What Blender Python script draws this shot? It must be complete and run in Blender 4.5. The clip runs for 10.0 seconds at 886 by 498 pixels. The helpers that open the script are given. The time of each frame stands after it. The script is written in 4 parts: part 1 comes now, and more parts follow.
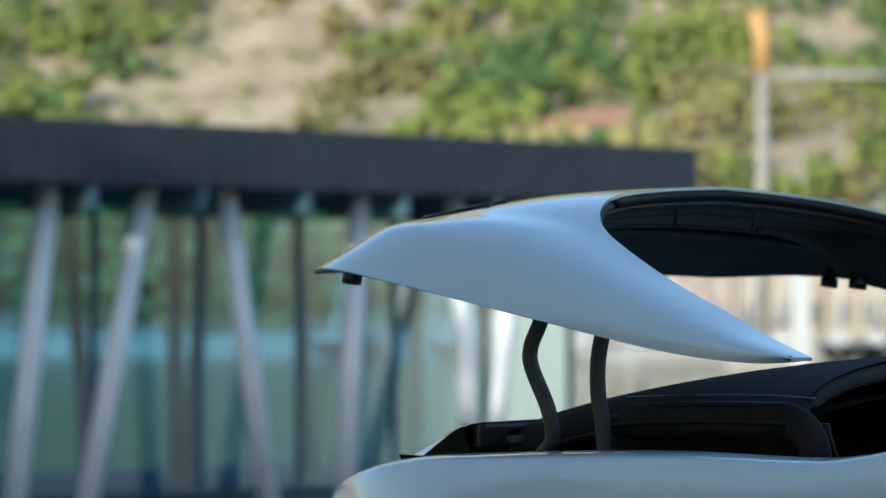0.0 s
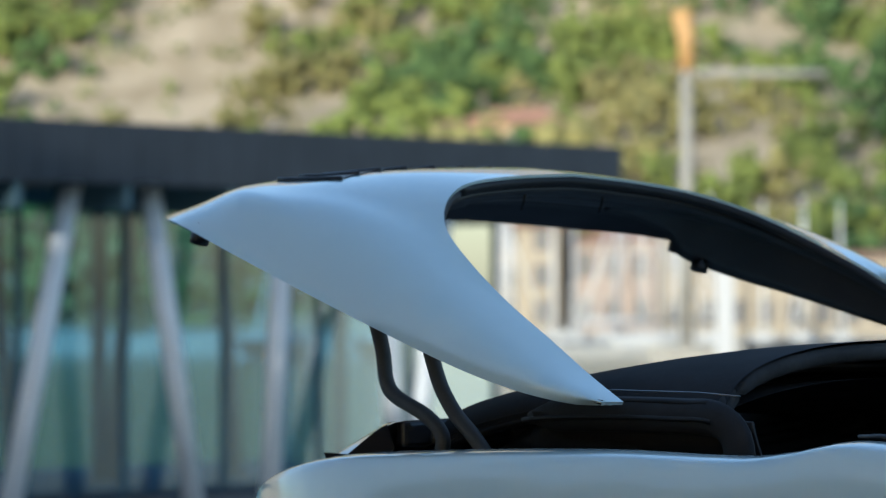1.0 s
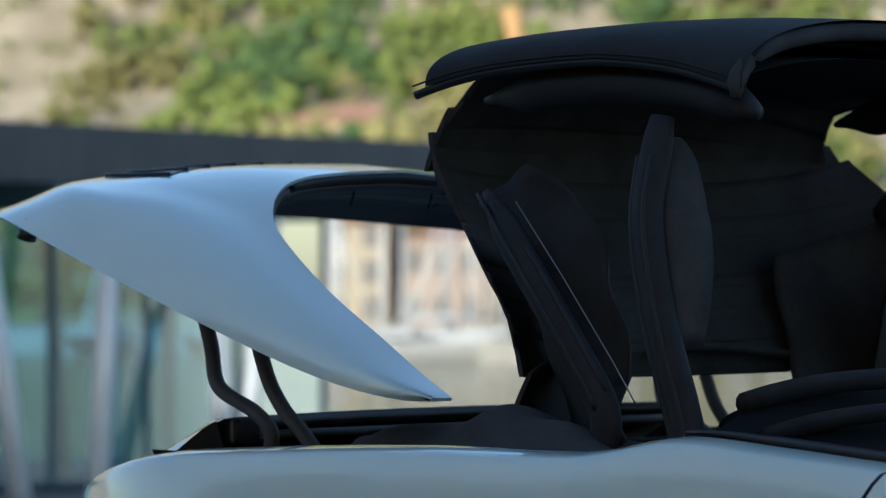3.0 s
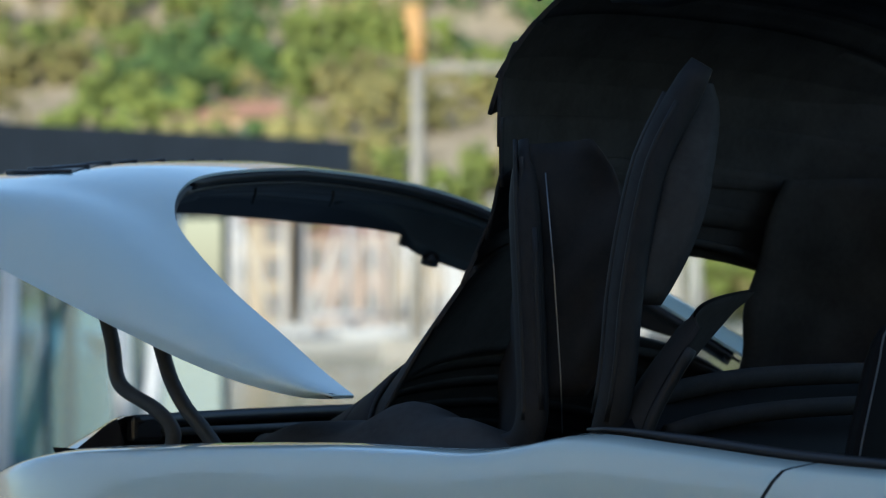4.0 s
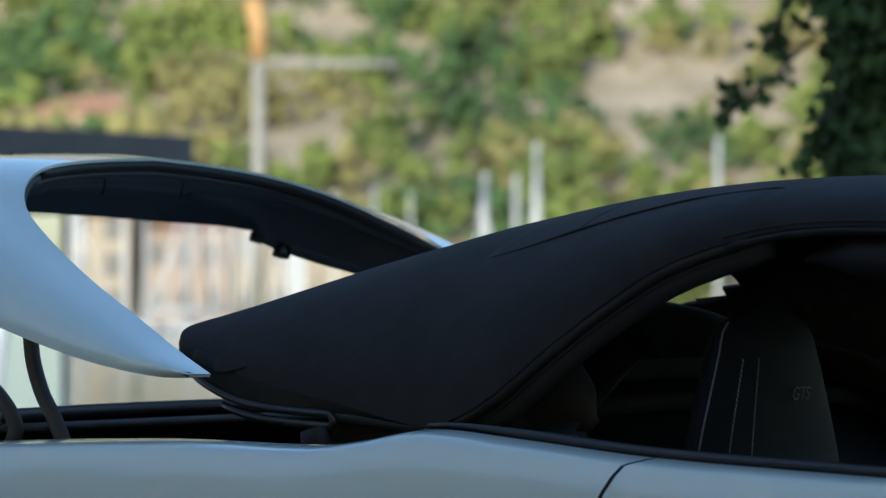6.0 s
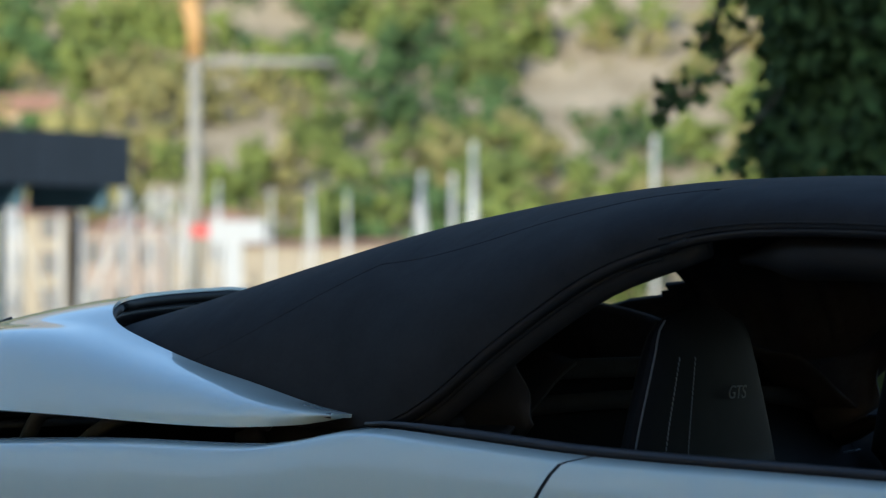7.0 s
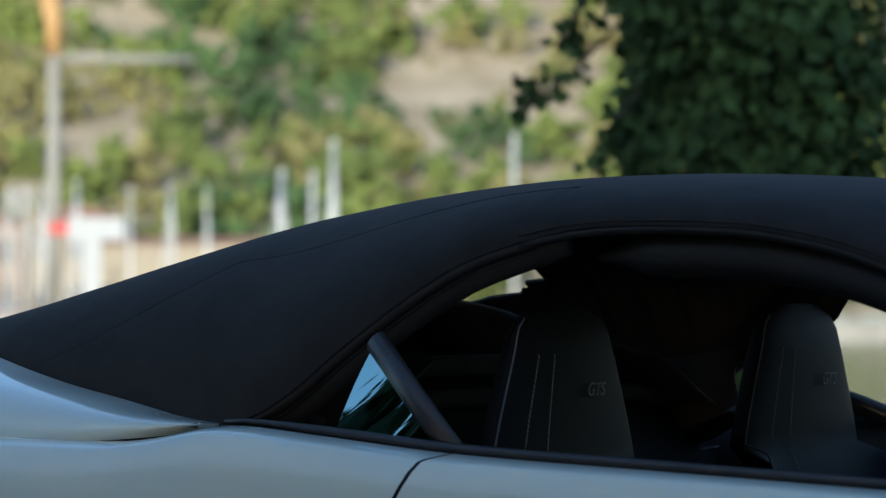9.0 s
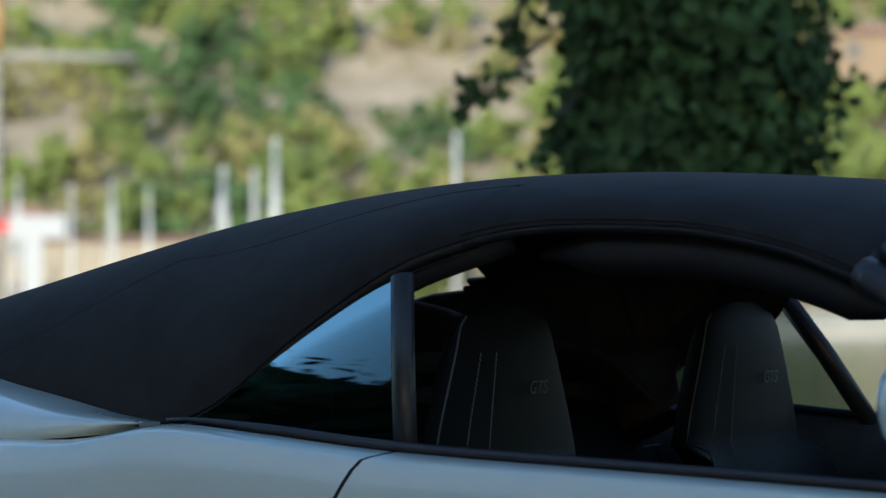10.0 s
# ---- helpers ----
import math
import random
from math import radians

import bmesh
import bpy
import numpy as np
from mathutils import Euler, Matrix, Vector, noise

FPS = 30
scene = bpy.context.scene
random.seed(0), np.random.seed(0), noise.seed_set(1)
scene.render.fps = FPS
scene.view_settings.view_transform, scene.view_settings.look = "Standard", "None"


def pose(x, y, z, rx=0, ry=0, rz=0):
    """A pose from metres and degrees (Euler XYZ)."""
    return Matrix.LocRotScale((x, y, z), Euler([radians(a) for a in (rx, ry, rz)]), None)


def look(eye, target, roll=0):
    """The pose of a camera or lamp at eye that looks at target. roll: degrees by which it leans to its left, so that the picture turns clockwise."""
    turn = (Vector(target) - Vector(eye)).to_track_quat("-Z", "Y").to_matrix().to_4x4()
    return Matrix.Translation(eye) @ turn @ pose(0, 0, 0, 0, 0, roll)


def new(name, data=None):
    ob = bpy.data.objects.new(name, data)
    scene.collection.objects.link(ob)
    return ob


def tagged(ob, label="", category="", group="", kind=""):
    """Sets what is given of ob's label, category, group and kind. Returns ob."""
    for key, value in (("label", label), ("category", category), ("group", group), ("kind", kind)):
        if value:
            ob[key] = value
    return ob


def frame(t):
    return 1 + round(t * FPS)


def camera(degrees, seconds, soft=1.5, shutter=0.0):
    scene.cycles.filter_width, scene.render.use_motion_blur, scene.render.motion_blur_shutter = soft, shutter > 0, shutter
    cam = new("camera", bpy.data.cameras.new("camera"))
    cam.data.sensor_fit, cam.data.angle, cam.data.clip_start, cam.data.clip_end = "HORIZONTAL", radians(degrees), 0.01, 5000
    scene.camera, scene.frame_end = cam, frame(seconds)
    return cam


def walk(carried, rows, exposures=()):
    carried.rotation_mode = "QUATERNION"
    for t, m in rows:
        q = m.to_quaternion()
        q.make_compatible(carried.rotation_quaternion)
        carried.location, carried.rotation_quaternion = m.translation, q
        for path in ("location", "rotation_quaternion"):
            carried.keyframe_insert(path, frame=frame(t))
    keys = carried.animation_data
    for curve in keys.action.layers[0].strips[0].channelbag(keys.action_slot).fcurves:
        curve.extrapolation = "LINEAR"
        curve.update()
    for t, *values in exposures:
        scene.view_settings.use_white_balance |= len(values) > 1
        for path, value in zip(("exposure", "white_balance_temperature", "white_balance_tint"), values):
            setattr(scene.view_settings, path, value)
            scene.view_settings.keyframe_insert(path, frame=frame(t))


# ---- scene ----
cam = camera(15.0, 10.0, soft=1.15)
EYE = 1.10
# the camera stands still and pans: seconds, yaw, pitch
PAN = [
    (0.0, 10.806, 1.014), (0.5, 10.168, 1.003), (1.0, 9.523, 0.986), (1.5, 8.947, 0.978), (2.0, 8.220, 0.964),
    (2.5, 7.426, 0.942), (4.0, 4.943, 0.879), (4.5, 4.105, 0.848), (5.0, 3.364, 0.817), (5.5, 2.796, 0.812),
    (7.0, 1.164, 0.782), (7.5, 0.663, 0.770), (8.0, 0.0, 0.760), (8.5, -0.610, 0.754), (9.0, -1.221, 0.738),
    (9.5, -1.749, 0.728), (10.0, -2.211, 0.707),
]
walk(cam, [(t, pose(0, 0, EYE, 90 + pitch, 0, yaw)) for t, yaw, pitch in PAN], [(0.0, 0.55, 5600, 5), (10.0, 0.55, 5600, 5)])
cam.data.dof.use_dof = True
cam.data.dof.focus_distance = 5.6
cam.data.dof.aperture_fstop = 4.9

# ---- light ----
SUN_ELEV, SUN_AZ = 17.0, 200.0   # degrees; azimuth clockwise from +y: the sun stands behind the camera, to its left
world = bpy.data.worlds.new("sky")
scene.world = world
world.use_nodes = True
wn = world.node_tree
sky = wn.nodes.new("ShaderNodeTexSky")
sky.sky_type = "NISHITA"
sky.sun_disc = False
sky.sun_elevation = radians(SUN_ELEV)
sky.sun_rotation = radians(SUN_AZ)
wn.links.new(sky.outputs[0], wn.nodes["Background"].inputs[0])
wn.nodes["Background"].inputs[1].default_value = 0.15
sun_data = bpy.data.lights.new("sun", "SUN")
sun_data.energy, sun_data.angle, sun_data.color = 3.0, radians(0.5), (1.0, 0.90, 0.74)
sun = new("sun", sun_data)
sx, sy = math.sin(radians(SUN_AZ)), math.cos(radians(SUN_AZ))
sun.matrix_world = look((sx * 50, sy * 50, 50 * math.tan(radians(SUN_ELEV))), (0, 0, 0))

# ---- materials ----
def material(name, color, rough=0.6, metal=0.0, vary=0.15, scale=8.0, bump=0.0, bump_scale=60.0, coat=0.0, spec=0.5, other=None, island=False):
    """Principled surface with variation of its colour at two scales and a fine relief."""
    m = bpy.data.materials.new(name)
    m.use_nodes = True
    nt, b = m.node_tree, m.node_tree.nodes["Principled BSDF"]
    b.inputs["Roughness"].default_value, b.inputs["Metallic"].default_value = rough, metal
    b.inputs["Coat Weight"].default_value, b.inputs["Coat Roughness"].default_value = coat, 0.04
    b.inputs["Specular IOR Level"].default_value = spec
    tc = nt.nodes.new("ShaderNodeTexCoord")
    n1, n2 = nt.nodes.new("ShaderNodeTexNoise"), nt.nodes.new("ShaderNodeTexNoise")
    n1.inputs["Scale"].default_value, n1.inputs["Detail"].default_value = scale, 5
    n2.inputs["Scale"].default_value, n2.inputs["Detail"].default_value = scale * 9, 3
    for n in (n1, n2):
        nt.links.new(tc.outputs["Object"], n.inputs["Vector"])
    add = nt.nodes.new("ShaderNodeMath")
    add.operation = "MULTIPLY_ADD"
    add.inputs[1].default_value = 0.35
    nt.links.new(n2.outputs[0], add.inputs[0])
    nt.links.new(n1.outputs[0], add.inputs[2])
    src = add.outputs[0]
    if island:
        geo = nt.nodes.new("ShaderNodeNewGeometry")
        a2 = nt.nodes.new("ShaderNodeMath")
        a2.operation = "MULTIPLY_ADD"
        a2.inputs[1].default_value = 0.28
        nt.links.new(geo.outputs["Random Per Island"], a2.inputs[0])
        sub = nt.nodes.new("ShaderNodeMath")
        sub.operation = "SUBTRACT"
        sub.inputs[1].default_value = 0.12
        nt.links.new(src, sub.inputs[0])
        nt.links.new(sub.outputs[0], a2.inputs[2])
        src = a2.outputs[0]
    ramp = nt.nodes.new("ShaderNodeValToRGB")
    dark = [c * (1 - vary) for c in color] if other is None else other
    light = [min(1, c * (1 + vary)) for c in color]
    ramp.color_ramp.elements[0].position, ramp.color_ramp.elements[1].position = 0.4, 0.9
    ramp.color_ramp.elements[0].color, ramp.color_ramp.elements[1].color = (*dark, 1), (*light, 1)
    nt.links.new(src, ramp.inputs[0])
    nt.links.new(ramp.outputs[0], b.inputs["Base Color"])
    if bump:
        nb, bp = nt.nodes.new("ShaderNodeTexNoise"), nt.nodes.new("ShaderNodeBump")
        nb.inputs["Scale"].default_value, nb.inputs["Detail"].default_value = bump_scale, 4
        bp.inputs["Strength"].default_value, bp.inputs["Distance"].default_value = bump, 0.3 / bump_scale
        nt.links.new(tc.outputs["Object"], nb.inputs["Vector"])
        nt.links.new(nb.outputs[0], bp.inputs["Height"])
        nt.links.new(bp.outputs[0], b.inputs["Normal"])
    return m


def glass_material(name, tint, rough=0.0, clear=0.6, ior=1.5, gloss=(1.0, 1.0, 1.0)):
    """A pane: part see-through, with a mirror gloss; gloss colours and dims the reflection."""
    m = bpy.data.materials.new(name)
    m.use_nodes = True
    nt = m.node_tree
    nt.nodes.remove(nt.nodes["Principled BSDF"])
    out = nt.nodes["Material Output"]
    tr, gl, mix, fr = (nt.nodes.new("ShaderNode" + k) for k in ("BsdfTransparent", "BsdfGlossy", "MixShader", "Fresnel"))
    tr.inputs[0].default_value = (*[c * clear for c in tint], 1)
    gl.inputs["Roughness"].default_value = rough
    gl.inputs["Color"].default_value = (*gloss, 1)
    fr.inputs["IOR"].default_value = ior
    nt.links.new(fr.outputs[0], mix.inputs[0])
    nt.links.new(tr.outputs[0], mix.inputs[1])
    nt.links.new(gl.outputs[0], mix.inputs[2])
    nt.links.new(mix.outputs[0], out.inputs[0])
    return m


PAINT = material("pale_grey_paint", (0.74, 0.85, 0.80), 0.26, 0.0, 0.02, 3, coat=1.0)
SATIN = material("black_trim", (0.03, 0.03, 0.033), 0.38, vary=0.2, scale=20)
PAD = material("black_padding", (0.022, 0.0225, 0.024), 0.7, vary=0.25, scale=25, bump=0.15, bump_scale=250, spec=0.3)
FABRIC = material("black_roof_cloth", (0.0255, 0.0260, 0.0275), 0.85, vary=0.25, scale=14, bump=0.35, bump_scale=900, spec=0.3)
LINER = material("black_headliner", (0.055, 0.055, 0.056), 0.9, vary=0.3, scale=10, bump=0.2, bump_scale=300, spec=0.2)
WELL = material("well_lining", (0.03, 0.03, 0.031), 0.9, vary=0.3, scale=10, bump=0.2, bump_scale=200, spec=0.2)
RUBBER = material("rubber_seal", (0.012, 0.012, 0.013), 0.6, vary=0.2, scale=30)
INNER = material("lid_inner_panel", (0.022, 0.024, 0.027), 0.5, vary=0.25, scale=10, bump=0.1, bump_scale=120)
STEEL = material("dark_steel_arm", (0.075, 0.08, 0.08), 0.6, 0.0, 0.2, 25)
LEATHER = material("black_leather", (0.006, 0.006, 0.0065), 0.6, vary=0.25, scale=18, bump=0.25, bump_scale=350, spec=0.1)
THREAD = material("grey_thread", (0.13, 0.135, 0.14), 0.8)
BRIGHT = material("bright_metal", (0.6, 0.62, 0.64), 0.2, 1.0, 0.05)
BRIGHT_DIM = material("dull_steel", (0.30, 0.31, 0.32), 0.35, 1.0, 0.1)
LAMP = material("rear_lamp_dark_red", (0.05, 0.006, 0.006), 0.12, coat=1.0)
PLASTIC = material("black_plastic", (0.010, 0.010, 0.011), 0.35, vary=0.2)
TYRE = material("tyre_rubber", (0.02, 0.02, 0.02), 0.85, vary=0.2, scale=15)
# gloss colour makes the reflected sky bluer and darker
GLASS = glass_material("car_glass", (0.5, 0.6, 0.62), clear=0.45, ior=1.62, gloss=(0.32, 0.50, 0.55))
CLEAR = glass_material("clear_glass", (0.8, 0.9, 0.88), clear=0.9)
REAR_GLASS = glass_material("rear_window_glass", (0.95, 0.95, 0.92), clear=0.9, ior=1.04)
FACADE_GLASS = glass_material("teal_facade_glass", (0.41, 0.68, 0.87), rough=0.02, clear=0.97, ior=1.45)
FASCIA = material("anthracite_fascia", (0.036, 0.043, 0.055), 0.6, vary=0.2, scale=1.5)
COLUMN = material("white_column_paint", (0.88, 0.88, 0.88), 0.6, vary=0.06, scale=2)
DARKWALL = material("dark_wall", (0.03, 0.035, 0.04), 0.7, vary=0.3, scale=1)
TEALBAR = material("blue_grey_frame_paint", (0.10, 0.17, 0.20), 0.6, vary=0.2, scale=1)
DECK = material("grey_deck", (0.16, 0.16, 0.16), 0.8, vary=0.2, scale=1)
# ground out of view: blue-grey set for the light it bounces onto the body
PAVING = material("concrete_paving", (0.10, 0.108, 0.115), 0.9, vary=0.3, scale=0.8, bump=0.5, bump_scale=150)
LEAF = material("hill_foliage", (0.150, 0.180, 0.046), 0.9, vary=0.35, scale=0.06, other=(0.090, 0.118, 0.040), island=True, spec=0.15)
LEAF_DEEP = material("deep_green_foliage", (0.082, 0.130, 0.044), 0.9, vary=0.3, scale=0.06, other=(0.038, 0.070, 0.032), island=True, spec=0.15)
LEAF_OLIVE = material("olive_foliage", (0.22, 0.198, 0.075), 0.9, vary=0.3, scale=0.06, other=(0.135, 0.128, 0.055), island=True, spec=0.15)
LEAF_DARK = material("ivy_leaf", (0.065, 0.105, 0.030), 0.75, vary=0.6, scale=3, other=(0.012, 0.026, 0.009), island=True, spec=0.2)
LEAF_TREE = material("tree_leaf", (0.030, 0.045, 0.018), 0.75, vary=0.5, scale=3, other=(0.010, 0.018, 0.007), island=True, spec=0.2)
BARK = material("bark", (0.10, 0.08, 0.06), 0.95, vary=0.4, scale=6, bump=0.8, bump_scale=25)
CREAM = material("cream_render", (0.38, 0.32, 0.235), 0.9, vary=0.12, scale=0.5)
OCHRE = material("ochre_render", (0.50, 0.36, 0.20), 0.9, vary=0.12, scale=0.5)
ROSE = material("pale_rose_render", (0.37, 0.29, 0.235), 0.9, vary=0.12, scale=0.5)
TAN = material("tan_render", (0.30, 0.215, 0.135), 0.9, vary=0.12, scale=0.5)
TILE = material("terracotta_tiles", (0.40, 0.21, 0.135), 0.9, vary=0.3, scale=1.2)
SHUTTER = material("dark_opening", (0.13, 0.12, 0.11), 0.5, vary=0.3)
HULL = material("white_hull", (0.46, 0.46, 0.45), 0.35, vary=0.05, scale=1)
MAST = material("white_mast", (0.62, 0.61, 0.59), 0.4, vary=0.05)
ORANGE = material("orange_crane_paint", (0.50, 0.29, 0.11), 0.6, vary=0.2, scale=2)
CONCRETE = material("concrete", (0.32, 0.30, 0.26), 0.85, vary=0.15, scale=0.6)
RED = material("red_sign", (0.55, 0.06, 0.05), 0.5)
WHITE = material("white_sign", (0.44, 0.44, 0.44), 0.5, vary=0.04)


def ground_hill_material():
    m = material("hill_ground", (0.45, 0.365, 0.255), 0.95, vary=0.2, scale=0.16, other=(0.24, 0.185, 0.105))
    return m


def water_material():
    m = material("lake_water", (0.10, 0.11, 0.075), 0.10, vary=0.2, scale=0.05, bump=0.35, bump_scale=1.6)
    return m


HILL, WATER = ground_hill_material(), water_material()


# ---- mesh helpers ----
def mesh_of(name, verts, faces, smooth=True):
    me = bpy.data.meshes.new(name)
    me.from_pydata([tuple(v) for v in verts], [], faces)
    me.update()
    if smooth:
        me.polygons.foreach_set("use_smooth", [True] * len(me.polygons))
    return me


def part(name, me, mat, parent=None, label="", bevel=0.0):
    """One mesh object under a thing or under a part; me is a mesh or a bmesh."""
    if isinstance(me, bmesh.types.BMesh):
        bm, me = me, bpy.data.meshes.new(name)
        bm.to_mesh(me)
        bm.free()
    ob = new(name, me)
    if not me.materials:
        for one in (mat if isinstance(mat, (list, tuple)) else [mat]):
            me.materials.append(one)
    ob.parent = parent
    if bevel:
        mod = ob.modifiers.new("bevel", "BEVEL")
        mod.width, mod.segments, mod.limit_method = bevel, 2, "ANGLE"
    return tagged(ob, label) if label else ob


def thing(name, label, category, m=None, group="", kind=""):
    ob = new(name)
    ob.empty_display_size = 0.1
    if m is not None:
        ob.matrix_world = m
    return tagged(ob, label, category, group, kind)


def spline(keys, s):
    """Smooth curve through (s, value or tuple) keys."""
    ks = [k[0] for k in keys]
    i = min(max(int(np.searchsorted(ks, s)) - 1, 0), len(keys) - 2)
    pt = lambda j: np.atleast_1d(np.array(keys[min(max(j, 0), len(keys) - 1)][1], float))
    tg = lambda j: (pt(j + 1) - pt(j - 1)) / (ks[min(j + 1, len(ks) - 1)] - ks[max(j - 1, 0)])
    h = ks[i + 1] - ks[i]
    u = (s - ks[i]) / h
    r = ((2 * u**3 - 3 * u**2 + 1) * pt(i) + (u**3 - 2 * u**2 + u) * h * tg(i)
         + (-2 * u**3 + 3 * u**2) * pt(i + 1) + (u**3 - u**2) * h * tg(i + 1))
    return r if len(r) > 1 else float(r[0])


def sheet(name, fn, us, vs, flip=False):
    """A curved sheet: fn(u, v) at all pairs."""
    verts = [fn(u, v) for u in us for v in vs]
    n = len(vs)
    faces = [(i * n + j, i * n + j + 1, (i + 1) * n + j + 1, (i + 1) * n + j) for i in range(len(us) - 1) for j in range(n - 1)]
    if flip:
        faces = [f[::-1] for f in faces]
    return mesh_of(name, verts, faces)


def solid(ob, thickness, offset=-1.0, inner=None):
    mod = ob.modifiers.new("thickness", "SOLIDIFY")
    mod.thickness, mod.offset = thickness, offset
    if inner is not None:
        ob.data.materials.append(inner)
        mod.material_offset, mod.material_offset_rim = 1, 1
    return ob


def solid_sheet(name, fn, us, vs, th):
    """A sheet with a second skin th below it."""
    a = [Vector(fn(u, v)) for u in us for v in vs]
    n, m = len(us), len(vs)
    verts = a + [p - Vector((0, 0, th)) for p in a]
    q = lambda i, j, o=0: o + i * m + j
    faces = [(q(i, j), q(i, j + 1), q(i + 1, j + 1), q(i + 1, j)) for i in range(n - 1) for j in range(m - 1)]
    faces += [tuple(k + n * m for k in f[::-1]) for f in faces]
    edge = [(i, 0) for i in range(n)] + [(n - 1, j) for j in range(1, m)] + [(i, m - 1) for i in range(n - 2, -1, -1)] + [(0, j) for j in range(m - 2, 0, -1)]
    for k in range(len(edge)):
        a0, a1 = q(*edge[k]), q(*edge[(k + 1) % len(edge)])
        faces.append((a0, a1, a1 + n * m, a0 + n * m))
    return mesh_of(name, verts, faces)


def tube(name, pts, r, sides=10, flat=1.0):
    """A rod along points; r is a number or one for each point; flat squeezes it sideways."""
    pts = [Vector(p) for p in pts]
    rs = r if isinstance(r, (list, tuple)) else [r] * len(pts)
    verts, faces = [], []
    for i, p in enumerate(pts):
        d = (pts[min(i + 1, len(pts) - 1)] - pts[max(i - 1, 0)]).normalized()
        a = d.orthogonal().normalized() if abs(d.y) > 0.9 else d.cross(Vector((0, 1, 0))).normalized()
        b = d.cross(a)
        for k in range(sides):
            w = 2 * math.pi * k / sides
            verts.append(p + a * math.cos(w) * rs[i] + b * math.sin(w) * rs[i] * flat)
    for i in range(len(pts) - 1):
        for k in range(sides):
            q = (k + 1) % sides
            faces.append((i * sides + k, i * sides + q, (i + 1) * sides + q, (i + 1) * sides + k))
    faces += [tuple(range(sides))[::-1], tuple(range((len(pts) - 1) * sides, len(pts) * sides))]
    return mesh_of(name, verts, faces)


def smooth_path(pts, n=6):
    keys = [(i, p) for i, p in enumerate(pts)]
    return [tuple(spline(keys, i / n)) for i in range((len(pts) - 1) * n + 1)]


def box(name, x0, x1, y0, y1, z0, z1):
    bm = bmesh.new()
    bmesh.ops.create_cube(bm, size=1)
    for v in bm.verts:
        v.co = Vector((x0 + (v.co.x + .5) * (x1 - x0), y0 + (v.co.y + .5) * (y1 - y0), z0 + (v.co.z + .5) * (z1 - z0)))
    me = bpy.data.meshes.new(name)
    bm.to_mesh(me)
    bm.free()
    return me


def mirror_y(me, name):
    """The mesh seen in a mirror on the car's middle plane."""
    out = me.copy()
    out.name = name
    out.transform(Matrix.Diagonal((1, -1, 1, 1)))
    out.flip_normals()
    return out

# ---- the convertible ----
# car space: x forward, y to its left (away from the camera), z up; the car's door gap is at x = 1.62
CAR = thing("convertible_car", "pale grey two-door convertible, black cloth roof, on a concrete quay", "car",
            pose(-0.754, 6.585, 0, 0, 0, -35))

# canopy: lower edge (y, z) and crown height along x
EDGE = [(0.27, (0.10, 1.052)), (0.285, (0.25, 1.049)), (0.31, (0.34, 1.043)), (0.341, (0.40, 1.036)), (0.375, (0.45, 1.027)), (0.421, (0.50, 1.013)), (0.496, (0.545, 0.996)),
        (0.569, (0.575, 0.981)), (0.683, (0.605, 0.954)), (0.786, (0.62, 0.936)), (0.902, (0.635, 0.917)), (1.0, (0.648, 0.898)), (1.09, (0.665, 0.887)), (1.17, (0.68, 0.905)), (1.244, (0.682, 0.944)),
        (1.339, (0.675, 1.016)), (1.432, (0.66, 1.082)), (1.524, (0.64, 1.139)), (1.608, (0.61, 1.173)), (1.70, (0.59, 1.194)),
        (1.80, (0.58, 1.201)), (1.98, (0.57, 1.196)), (2.07, (0.565, 1.183)), (2.168, (0.57, 1.161)), (2.264, (0.58, 1.128)), (2.32, (0.588, 1.104)), (2.38, (0.595, 1.07))]
CROWN = [(0.27, 1.062), (0.36, 1.086), (0.451, 1.112), (0.711, 1.184), (0.96, 1.241), (1.20, 1.279), (1.43, 1.299),
         (1.645, 1.305), (1.854, 1.301), (2.122, 1.283), (2.36, 1.250)]


def canopy(x, v):
    """The roof cloth at x; v from -1 (near edge) over 0 (crown) to 1."""
    ye, ze = spline(EDGE, x)
    zc = spline(CROWN, x) - 0.010
    w = (1 - abs(v)) * math.pi / 2
    soft = min(1, max(0, (x - 0.3) / 0.7))
    y = ye * math.cos(w) ** (1.0 - 0.22 * soft)
    return (x, math.copysign(y, v), ze + (zc - ze) * math.sin(w) ** (1.15 - 0.29 * soft))


# -- body --
SIDE = [(-0.45, (0.50, 0.62, 0.58)), (-0.35, (0.62, 0.72, 0.66)), (-0.25, (0.70, 0.775, 0.74)), (0.0, (0.775, 0.83, 0.86)), (0.3, (0.80, 0.852, 0.91)),
        (0.7, (0.815, 0.866, 0.925)), (1.0, (0.805, 0.864, 0.91)), (1.10, (0.795, 0.876, 0.905)), (1.20, (0.788, 0.893, 0.898)), (1.37, (0.785, 0.881, 0.89)), (1.62, (0.79, 0.860, 0.885)), (2.05, (0.80, 0.842, 0.885)),
        (2.5, (0.80, 0.822, 0.89)), (2.9, (0.80, 0.80, 0.90)), (3.3, (0.78, 0.77, 0.90)), (3.7, (0.72, 0.70, 0.84)), (3.95, (0.58, 0.60, 0.70)), (4.05, (0.42, 0.50, 0.55))]


def body_side(x, w, side):
    """Side skin: w from 0 (shoulder edge) down to 1 (sill)."""
    ys, zs, yb = spline(SIDE, x)
    prof = [(0, (0, 0)), (0.06, (0.40, 0.004)), (0.14, (0.68, 0.018)), (0.28, (0.92, 0.10)), (0.45, (1.0, 0.22)), (0.65, (0.96, 0.38)), (0.85, (0.9, 0.56)), (1.0, (0.80, 0.68))]
    a, dz = spline(prof, w)
    return (x, side * (ys + (yb - ys) * a), max(0.16, zs - dz * (zs / 0.87)))


